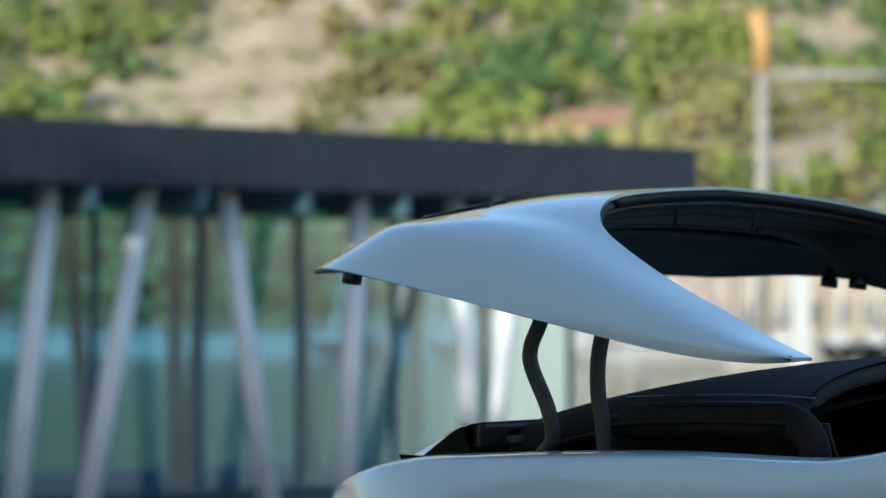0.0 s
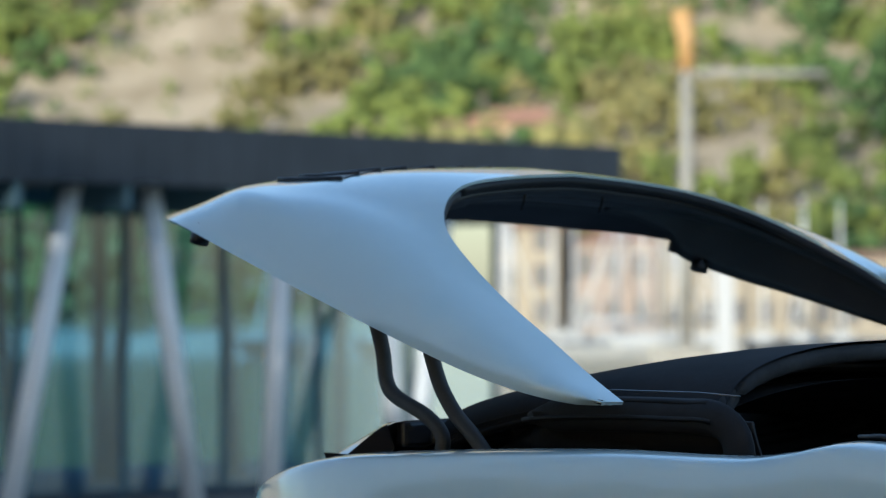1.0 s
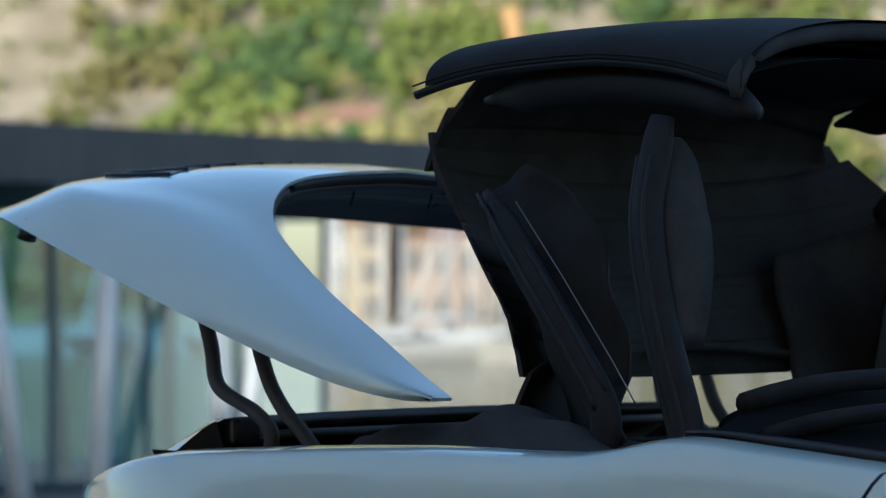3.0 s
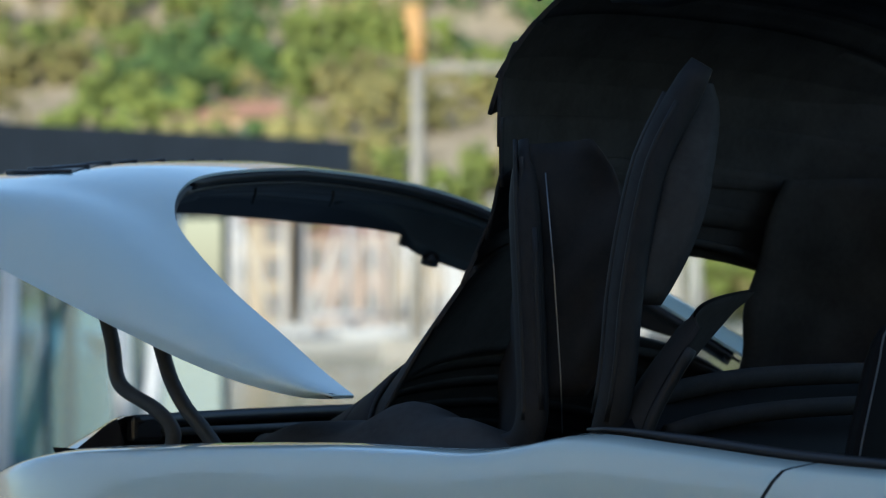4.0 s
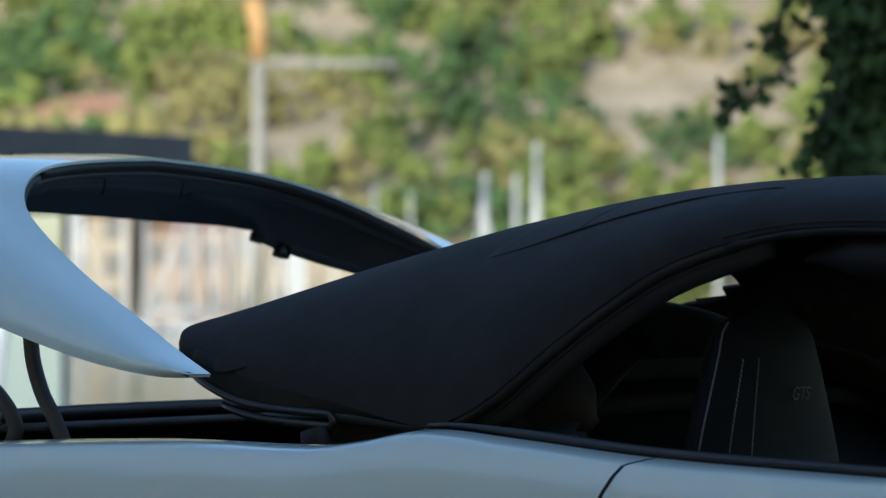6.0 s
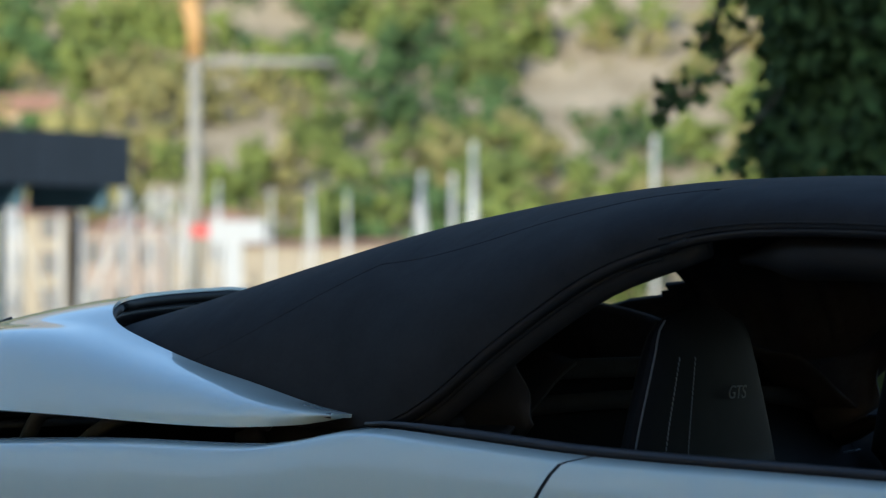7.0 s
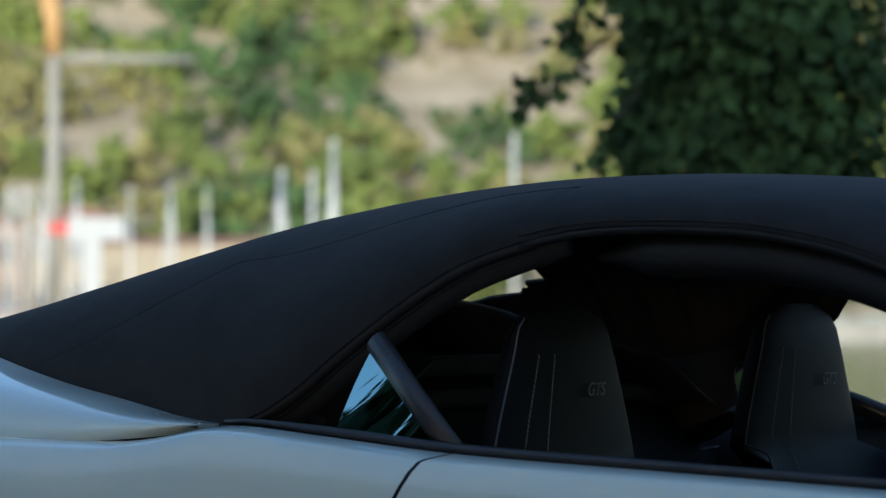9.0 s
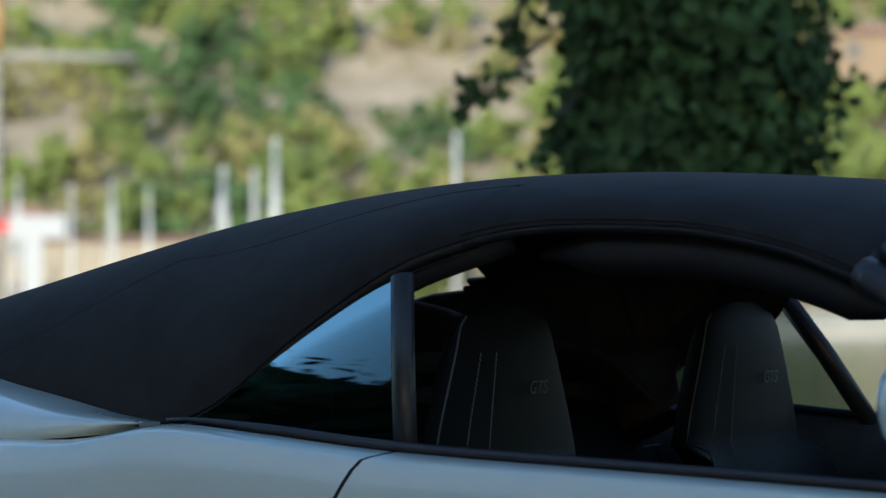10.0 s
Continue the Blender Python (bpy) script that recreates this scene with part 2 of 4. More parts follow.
def wheel_gap(x, z):
    return any((x - c) ** 2 + (z - 0.35) ** 2 < 0.39 ** 2 for c in (0.72, 3.17))


def build_body():
    ws = [0, .02, .04, .06, .09, .12, .16, .2, .25, .3, .37, .45, .53, .61, .69, .77, .85, .93, 1.0]
    segs = (("rear_quarter", -0.45, 1.6165), ("door", 1.6235, 2.95), ("front_wing", 2.957, 4.05))
    for side in (-1, 1):
        for name, x0, x1 in segs:
            us = np.linspace(x0, x1, max(14, int((x1 - x0) / 0.035)))
            lean = lambda w: 0.34 * min(1, max(0, w - 0.045) * 1.6) ** 1.1   # the door gap runs back as it goes down
            def f(u, w):
                d = lean(w) * 0.55
                if name == "rear_quarter":
                    u = u - d * max(0, (u - 1.0)) / 0.6165
                elif name == "door":
                    u = u - d * (1 - (u - x0) / (x1 - x0))
                return body_side(u, w, side)
            verts = [f(u, w) for u in us for w in ws]
            n, faces = len(ws), []
            for i in range(len(us) - 1):
                for j in range(n - 1):
                    q = (i * n + j, i * n + j + 1, (i + 1) * n + j + 1, (i + 1) * n + j)
                    cx, cz = sum(verts[k][0] for k in q) / 4, sum(verts[k][2] for k in q) / 4
                    if wheel_gap(cx, cz):
                        continue
                    faces.append(q if side < 0 else q[::-1])
            ob = part(name, mesh_of(name, verts, faces), PAINT, CAR, "pale grey painted panel")
            solid(ob, 0.012, -1, SATIN)
            ob.modifiers.new("crisp", "EDGE_SPLIT").split_angle = radians(45)
    # nose, tail and closing panels
    deck = lambda u, v: (u, v * spline(SIDE, u)[0], spline(SIDE, u)[1] + 0.10 * (1 - v * v) * max(0, min(1, (4.05 - u) / 0.9)))
    vs = np.linspace(-1, 1, 21)
    solid(part("front_lid", sheet("front_lid", deck, np.linspace(2.95, 4.05, 18), vs), PAINT, CAR, "pale grey front lid"), 0.012)
    tail = lambda w, v: body_side(-0.45, w, 1)[:1] + (v * body_side(-0.45, w, 1)[1], body_side(-0.45, w, 1)[2])
    part("rear_bumper", sheet("rear_bumper", lambda w, v: (tail(w, v)[0] - 0.10 * (1 - v * v) * (1 - 0.3 * w), tail(w, v)[1], tail(w, v)[2]), np.linspace(0, 1, 10), vs), PAINT, CAR)
    part("front_bumper", sheet("front_bumper", lambda w, v: (4.05 + 0.14 * (1 - v * v), v * body_side(4.05, w, 1)[1], body_side(4.05, w, 1)[2]), np.linspace(0, 1, 10), vs, True), PAINT, CAR)
    # black filler sheet, stands in for the shade in the gap round the tail lid
    trough = lambda u, v: (u, v * (spline(SIDE, u)[0] - 0.05), spline(SIDE, u)[1] - 0.05)
    part("tail_gap_filler", sheet("tail_gap_filler", trough, np.linspace(-0.44, 0.0, 12), vs), PLASTIC, CAR, "black filler sheet painting the shaded gap below the tail lid")
    part("underfloor", box("underfloor", -0.3, 3.9, -0.72, 0.72, 0.17, 0.21), PLASTIC, CAR)
    part("roof_well", sheet("roof_well", lambda u, v: (u, v * (spline(SIDE, u)[0] - 0.02), 0.60 + 0.235 * abs(v) ** 6), np.linspace(-0.06, 1.2, 14), np.linspace(-1, 1, 25)), WELL, CAR, "black lined roof well")
    for sd in (-1, 1):
        edge = [(x, sd * (spline(SIDE, x)[0] - 0.018), spline(SIDE, x)[1] - 0.012) for x in np.linspace(0.08, 1.22, 40)]
        part("well_seal", tube("well_seal", edge, 0.008, 8), RUBBER, CAR, "black rubber seal round the roof well")
    part("bulkhead", box("bulkhead", 1.19, 1.22, -0.70, 0.70, 0.3, 0.80), LINER, CAR)
    part("cabin_floor", box("cabin_floor", 1.2, 3.0, -0.70, 0.70, 0.22, 0.26), LINER, CAR)


def wheel_at(x, side):
    w = part("wheel", tube("wheel", [(x, side * 0.66, 0.35), (x, side * 0.70, 0.35)], [0.05, 0.05], 16), PLASTIC, CAR)
    prof = [(0.60, 0.25), (0.60, 0.33), (0.62, 0.35), (0.84, 0.35), (0.862, 0.335), (0.865, 0.26)]
    n = 40
    verts = [(x + r * math.cos(a), side * y, 0.352 + r * math.sin(a)) for a in np.linspace(0, 2 * math.pi, n, endpoint=False) for y, r in prof]
    m = len(prof)
    faces = [(i * m + j, ((i + 1) % n) * m + j, ((i + 1) % n) * m + j + 1, i * m + j + 1) for i in range(n) for j in range(m - 1)]
    part("tyre", mesh_of("tyre", verts, faces), TYRE, w)
    bm = bmesh.new()
    for k in range(5):
        for s in (-1, 1):
            a = 2 * math.pi * k / 5 + s * 0.13
            d, e = Vector((math.cos(a), 0, math.sin(a))), Vector((-math.sin(a), 0, math.cos(a)))
            c = Vector((x, side * 0.845, 0.352))
            vv = [bm.verts.new(c + d * r + e * h + Vector((0, side * dy, 0))) for r, h, dy in ((.04, -.018, 0), (.26, -.012, .0), (.26, .012, .0), (.04, .018, 0), (.04, -.018, -.04), (.26, -.012, -.03), (.26, .012, -.03), (.04, .018, -.04))]
            for q in ((0, 1, 2, 3), (4, 7, 6, 5), (0, 4, 5, 1), (1, 5, 6, 2), (2, 6, 7, 3), (3, 7, 4, 0)):
                bm.faces.new([vv[i] for i in q])
    part("rim", bm, BRIGHT, w, "grey spoked rim")


build_body()
for wx in (0.72, 3.17):
    for ws_ in (-1, 1):
        wheel_at(wx, ws_)

# -- belt trim and window seals along the door tops --
for side in (-1, 1):
    belt = [(x, side * (spline(SIDE, x)[0] - 0.012), spline(SIDE, x)[1] + 0.006) for x in np.linspace(1.185, 2.62, 40)]
    part("belt_seal", tube("belt_seal", belt, [min(0.009, 0.003 + 0.0012 * i) for i in range(40)], 8), SATIN, CAR, "dark belt-line seal")
    part("door_inner", sheet("door_inner", lambda u, w: (u, side * (spline(SIDE, u)[0] - 0.03 - 0.10 * math.sin(min(1, w * 3) * math.pi / 2)), spline(SIDE, u)[1] - 0.45 * w), np.linspace(1.2, 2.9, 24), np.linspace(0, 1, 12)), LINER, CAR, "black door trim")

# -- tail: lamp bar and spoiler lip that stays on the body --
def tail_lid():
    """The fixed tail lid: it climbs forward to a free edge below the clamshell."""
    rise = [(-0.46, 0.60), (-0.40, 0.675), (-0.312, 0.746), (-0.156, 0.807), (-0.065, 0.847), (0.038, 0.889), (0.07, 0.893)]
    wide = [(-0.46, 0.46), (-0.40, 0.53), (-0.31, 0.60), (-0.15, 0.65), (0.07, 0.662)]
    fn = lambda u, v: (u - 0.05 * (1 - v * v), v * spline(wide, u), spline(rise, u) + 0.004 * (1 - v * v))
    ob = part("tail_lid", sheet("tail_lid", fn, np.linspace(-0.46, 0.07, 22), np.linspace(-1, 1, 27), True), PAINT, CAR, "pale grey tail lid with a dark front edge")
    solid(ob, 0.018, -1, SATIN)
    front = [Vector(fn(0.066, v)) + Vector((0, 0, -0.012)) for v in np.linspace(-1, 1, 25)]
    part("front_edge", tube("front_edge", front, 0.013, 8), SATIN, ob, "dark front edge")
    for sd in (-1, 1):
        drop = lambda u: 0.006 + 0.034 * math.sin(min(1, max(0, (u + 0.42) / 0.49)) * math.pi) ** 0.8
        cheek = lambda u, w: tuple(Vector(fn(u, sd)) + Vector((0, sd * 0.045 * w ** 0.7, -drop(u) * w ** 1.4 + 0.002)))
        part("cheek", sheet("cheek", cheek, np.linspace(-0.45, 0.069, 20), np.linspace(0, 1, 6), sd > 0), PAINT, ob)
        under = lambda u, w: tuple(Vector(cheek(u, 1)) + Vector((0, -sd * 0.02 * w, -0.045 * w)))
        part("side_edge", sheet("side_edge", under, np.linspace(-0.26, 0.069, 20), np.linspace(0, 1, 4), sd > 0), SATIN, ob, "dark side edge")
        part("end_cap", box("end_cap", 0.052, 0.076, sd * 0.64 - 0.03, sd * 0.64 + 0.045, 0.845, 0.893), SATIN, ob, "", 0.008)
    part("lamp_strip", tube("lamp_strip", [(-0.47 - 0.05 * (1 - s * s), s * 0.55, 0.60) for s in np.linspace(-1, 1, 15)], 0.016, 8), LAMP, CAR, "dark red rear lamp strip")
    bar = [(0.10, s, 0.862) for s in np.linspace(-0.62, 0.62, 9)]
    part("well_bar", tube("well_bar", bar, 0.008, 8), STEEL, CAR, "grey cross bar at the well's rear")


tail_lid()

# -- tonneau lid: a clamshell whose two wings run forward beside the roof; built closed --
TIP = Vector((1.12, 0, 0.891))
OUTER = [(0, (-0.28, 0.0, 0.80)), (0.2, (-0.275, 0.30, 0.80)), (0.36, (-0.25, 0.52, 0.80)), (0.42, (-0.22, 0.60, 0.803)), (0.5, (-0.06, 0.70, 0.835)), (0.6, (0.22, 0.775, 0.853)), (0.72, (0.58, 0.817, 0.861)), (0.84, (0.88, 0.806, 0.861)), (0.94, (1.04, 0.752, 0.871)), (1.0, (1.10, 0.672, 0.887))]
INNER_RIM = [(0, (0.27, 0.0, 1.062)), (0.12, (0.278, 0.17, 1.055)), (0.24, (0.305, 0.33, 1.044)), (0.34, (0.37, 0.445, 1.028)), (0.43, (0.46, 0.53, 1.004)), (0.52, (0.57, 0.578, 0.981)), (0.64, (0.72, 0.612, 0.949)),
             (0.76, (0.86, 0.63, 0.924)), (0.88, (0.99, 0.647, 0.900)), (1.0, (1.10, 0.668, 0.888))]


def lid_point(s, k):
    """s from -1 to 1 across, k from 0 (inner rim) to 1 (outer edge)."""
    o, i = Vector(spline(OUTER, abs(s))), Vector(spline(INNER_RIM, abs(s)))
    p = i.lerp(o, k)
    wide = (o - i).length
    g = min(1, max(0, (abs(s) - 0.25) / 0.5))
    g = g * g * (3 - 2 * g)
    h = min(1, max(0, (0.66 - abs(s)) / 0.22))
    p.z += math.sin(k * math.pi) * ((1 - g) * 0.050 + g * 0.115 * wide) + 0.014 * h * h * (3 - 2 * h) * math.exp(-((k - 0.71) / 0.11) ** 2)
    p.y *= 1 + 0.06 * math.sin(k * math.pi)
    return (p.x, math.copysign(p.y, s), p.z)


lid_s = [math.copysign(abs(a) ** 0.9, a) for a in np.linspace(-0.985, 0.985, 97)]
LID = part("tonneau_lid", sheet("tonneau_lid", lid_point, lid_s, np.linspace(0, 1, 22), True), PAINT, CAR, "pale grey clamshell lid over the roof well")
solid(LID, 0.006, -1, INNER).modifiers[0].material_offset_rim = 0
LID.modifiers.new("crisp", "EDGE_SPLIT").split_angle = radians(45)


def lid_details():
    # inner frame below the skin
    def inner(s, k):
        p = Vector(lid_point(s, 0.04 + 0.40 * k))
        return (p.x + 0.02, p.y, p.z - 0.022 - 0.03 * math.sin(k * math.pi))
    part("inner_frame", solid_sheet("inner_frame", inner, np.linspace(-0.80, 0.80, 70), np.linspace(0, 1, 10), 0.012), INNER, LID, "dark pressed inner frame")
    for k, dz in ((0.10, 0.045), (0.24, 0.062), (0.40, 0.060)):
        rib = [Vector(lid_point(s, k)) + Vector((0.01, 0, -dz)) for s in np.linspace(-0.66, 0.66, 70)]
        part("rib", tube("rib", rib, 0.010, 6), INNER, LID)
    for sd in (-1, 1):
        # pressed bracket of the wing, stepped down towards the hook
        step = [(0.16, 0.050), (0.24, 0.062), (0.29, 0.080), (0.31, 0.108), (0.36, 0.118), (0.46, 0.112), (0.56, 0.092), (0.66, 0.060), (0.76, 0.022)]
        drop = lambda t: spline(step, t)
        def bracket(t, w):
            p = Vector(lid_point(sd * t, 0.06 + 0.10 * w))
            return (p.x, p.y - sd * 0.03 * w, p.z - 0.012 - drop(t) * w)
        part("hinge_bracket", solid_sheet("hinge_bracket", bracket, np.linspace(0.16, 0.76, 60), np.linspace(0, 1, 6), 0.010), INNER, LID, "dark pressed hinge bracket")
        p = Vector(lid_point(sd * 0.47, 0.22))
        part("rubber_stop", box("rubber_stop", p.x - 0.02, p.x + 0.02, p.y - 0.015, p.y + 0.015, p.z - 0.075, p.z - 0.045), RUBBER, LID, "", 0.006)
        p = Vector(lid_point(sd * 0.08, 0.03))
        part("strap", tube("strap", [p + Vector((0.0, 0, -0.03)), p + Vector((0.004, 0, -0.055)), p + Vector((0.002, 0, -0.075))], 0.003, 6), RUBBER, LID)
    rim = [Vector(lid_point(s, 0.0)) + Vector((-0.004, 0, -0.016)) for s in np.linspace(-0.86, 0.86, 80)]
    part("rim_seal", tube("rim_seal", rim, [0.003 + 0.007 * min(1, 6 * (1 - abs(2 * i / 79 - 1))) for i in range(80)], 8), RUBBER, LID)
    for sd in (-1, 1):
        for s, k, dz in ((0.50, 0.90, 0.03), (0.33, 0.14, 0.135)):
            p = Vector(lid_point(sd * s, k))
            part("latch", tube("latch", [(p.x, p.y, p.z - 0.012), (p.x, p.y, p.z - dz), (p.x, p.y, p.z - dz - 0.004), (p.x, p.y, p.z - dz - 0.022)], [0.010, 0.010, 0.019, 0.019], 12), PLASTIC, LID)
    # engine grille: dark slats in the tail of the lid
    part("engine_grille", sheet("engine_grille", lambda s, k: tuple(Vector(lid_point(s, k)) + Vector((0, 0, 0.002))), np.linspace(-0.34, 0.34, 30), np.linspace(0.40, 0.66, 8)), PLASTIC, LID, "black engine grille")
    for n in range(13):
        s = -0.33 + 0.66 * n / 12
        pts = [Vector(lid_point(s, k)) + Vector((0, 0, 0.003)) for k in np.linspace(0.40, 0.66, 8)]
        part("grille_slat", tube("grille_slat", pts, 0.004, 6), SATIN, LID)


lid_details()

# -- hinge arms of the lid, on the well's edge --
ARMS = []
for sd in (-1, 1):
    for bx, pts in ((0.160, [(0, 0, -0.02), (0.002, 0, 0.02), (-0.040, 0, 0.055), (-0.115, 0, 0.087), (-0.140, 0, 0.115), (-0.150, 0, 0.17), (-0.172, 0, 0.235)]),
                    (0.280, [(0, 0, -0.02), (-0.045, 0, 0.025), (-0.084, 0, 0.058), (-0.12, 0, 0.105), (-0.142, 0, 0.155), (-0.15, 0, 0.18)])):
        arm = part("hinge_arm", tube("hinge_arm", smooth_path(pts, 5), 0.013, 10, 1.2), STEEL, CAR, "dark bent steel hinge arm")
        arm.matrix_local = pose(bx, sd * 0.66, 0.850)
        ARMS.append((arm, bx, sd))

# -- soft top: rigid pieces that fold into the well --
def roof_piece(name, x0, x1, n, label, floor):
    """A stretch of the canopy as a thick cloth shell; floor cuts its sides off at that height."""
    us, vs = np.linspace(x0, x1, n), [math.sin(a) for a in np.linspace(-math.pi / 2, math.pi / 2, 41)]
    verts = []
    for u in us:
        for v in vs:
            x, y, z = canopy(u, v)
            if z < floor(u):
                z = floor(u) - 0.02 * (1 - abs(y))
            verts.append((x, y, z))
    faces, m = [], len(vs)
    for i in range(n - 1):
        for j in range(m - 1):
            faces.append((i * m + j, (i + 1) * m + j, (i + 1) * m + j + 1, i * m + j + 1))
    ob = part(name, mesh_of(name, verts, faces), FABRIC, CAR, label)
    solid(ob, 0.010, -1, LINER).modifiers[0].use_rim = False
    return ob


# rear cloth: bands across the roof, that follow its fold; their sides stop above the side panels
def slack_heap(sd):
    """Loose cloth that heaps up beside the links while the roof swings."""
    def fn(u, v):
        x, ridge = 0.36 + 0.70 * u, math.sin(v * math.pi) ** 0.7
        h = 0.062 * math.sin(min(1, 0.08 + u * 1.05) * math.pi) ** 0.8 + 0.012 * math.sin(11 * u + 4 * v) + 0.008 * math.sin(23 * u - 6 * v)
        return (x + 0.012 * math.sin(9 * v), sd * (0.73 - 0.22 * v), 0.80 + 0.03 * u + (0.03 + h) * ridge)
    ob = part("slack_cloth", sheet("slack_cloth", fn, np.linspace(0, 1, 44), np.linspace(0, 1, 16), sd > 0), FABRIC, CAR, "slack heap of black roof cloth")
    solid(ob, 0.006, -1, LINER)
    return ob


HEAPS = [slack_heap(-1), slack_heap(1)]
BAND_X = [0.275, 0.36, 0.44, 0.52, 0.60, 0.67, 0.74, 0.985, 1.06, 1.14, 1.22, 1.31, 1.40, 1.48, 1.56, 1.64, 1.70]
BANDS = []


def cloth_band(x0, x1, first):
    us = ([] if first else [x0 - 0.018]) + list(np.linspace(x0, x1, 5 if x1 - x0 < 0.12 else 9)) + [x1 + 0.018]
    near = lambda x: 1.0 if x < 0.6 else max(0.5, 1.0 - 1.25 * (x - 0.6))
    far = lambda x: 1.0 if x < 0.6 else max(0.86, 1.0 - 0.6 * (x - 0.6))
    vs = np.linspace(-1, 1, 37)
    glazed = 0.73 <= x0 and x1 <= 0.99
    pane = lambda a, b: glazed and x0 + 0.003 < (us[a] + us[a + 1]) / 2 < x1 - 0.003 and -0.13 < verts[a * m + b][1] and verts[a * m + b + 1][1] < 0.54
    verts = [canopy(u, math.sin(v * math.pi / 2) * (near(u) if v < 0 else far(u))) for u in us for v in vs]
    m, faces, panes = len(vs), [], []
    lower = lambda b: 0.0014 if b == 0 else 0.0
    verts = [(x, y, z - (0.0025 if x > 1.66 else 0.0014 if x > x1 + 0.001 or x < x0 - 0.001 else 0) - (lower(i % m) if x > 0.62 else 0)) for i, (x, y, z) in enumerate(verts)]
    for a in range(len(us) - 1):
        for b in range(m - 1):
            q = (a * m + b, (a + 1) * m + b, (a + 1) * m + b + 1, a * m + b + 1)
            (panes if pane(a, b) else faces).append(q)
    ob = part("roof_cloth", mesh_of("roof_cloth", verts, faces), FABRIC, CAR, "black cloth fold of the roof's rear")
    solid(ob, 0.008, -1, LINER)
    if panes:
        used = sorted({k for f in panes for k in f})
        place = {k: i for i, k in enumerate(used)}
        w = part("rear_window", mesh_of("rear_window", [(verts[k][0], verts[k][1], verts[k][2] - 0.004) for k in used], [tuple(place[k] for k in f) for f in panes]), REAR_GLASS, ob, "clear rear window")
        w.visible_shadow = False
    return ob


for n in range(len(BAND_X) - 1):
    BANDS.append((cloth_band(BAND_X[n], BAND_X[n + 1], n == 0), BAND_X[n], BAND_X[n + 1]))

ROOF_FRONT = roof_piece("roof_front", 1.645, 2.315, 40, "black cloth front roof section with its header rail",
                        floor=lambda x: 1.11 - 0.5 * (x - 1.5))
SIDE_PANELS = []


def hem_drop(x):
    """How far the cloth hangs below the closing line, under the lid."""
    return spline([(0.33, 0.0), (0.38, 0.016), (0.44, 0.032), (0.52, 0.046), (0.60, 0.050), (0.70, 0.042), (0.84, 0.026), (0.95, 0.012), (1.08, 0.0), (1.3, 0.0)], min(x, 1.29))


def side_cloth(sd):
    us = np.linspace(0.335, 1.675, 60)
    vs = [math.sin(a) for a in np.linspace(0.22 * math.pi / 2, math.pi / 2, 40)]
    verts = []
    for u in us:
        for v in vs:
            x, y, z = canopy(u, sd * v)
            z -= 0.0008 if u < 1.63 else 0.005
            verts.append((x, y * (1 if u < 1.63 else 0.994), z))
        x, y, z = canopy(u, sd)
        verts += [(x, y - sd * 0.006, z - 0.001 - 0.5 * hem_drop(u)), (x, y - sd * 0.014, z - 0.001 - hem_drop(u))]
    m, faces = len(vs) + 2, []
    for i in range(len(us) - 1):
        for j in range(m - 1):
            q = (i * m + j, i * m + j + 1, (i + 1) * m + j + 1, (i + 1) * m + j)
            if (0.70 < us[i] and us[i + 1] < 1.05 if sd > 0 else 0.74 < us[i] and us[i + 1] < 0.985) and -0.13 < verts[q[1]][1] < 0.54 and j < len(vs) - 1:
                continue
            faces.append(q[::-1] if sd > 0 else q)
    sp = part("side_cloth", mesh_of("side_cloth", verts, faces), FABRIC, CAR, "black cloth side of the roof")
    solid(sp, 0.006, -1, LINER).modifiers[0].use_rim = False
    pts = [Vector(canopy(x, sd)) + Vector((0, -sd * 0.012, -0.006)) for x in np.linspace(1.16, 1.64, 24)]
    part("edge_seal", tube("edge_seal", pts, 0.011, 8), RUBBER, sp)
    hem = lambda x, drop, out: Vector(canopy(x, sd)) + Vector((0, sd * (out - 0.014), -hem_drop(x) - drop))
    loop = [hem(x, 0.0, 0.006) for x in np.linspace(0.35, 0.86, 30)] + [hem(0.87, 0.010, 0.006)] + [hem(x, 0.020, 0.004) for x in np.linspace(0.86, 0.58, 14)]
    part("hem_bow", tube("hem_bow", loop, 0.0075, 8), SATIN, sp, "smooth black bow along the cloth's hem")
    foot = [hem(x, 0.004, -0.002) for x in np.linspace(0.86, 1.14, 14)]
    part("hem_strap", tube("hem_strap", foot, 0.010, 8, 0.6), RUBBER, sp)
    return sp


for sd in (-1, 1):
    SIDE_PANELS.append(side_cloth(sd))


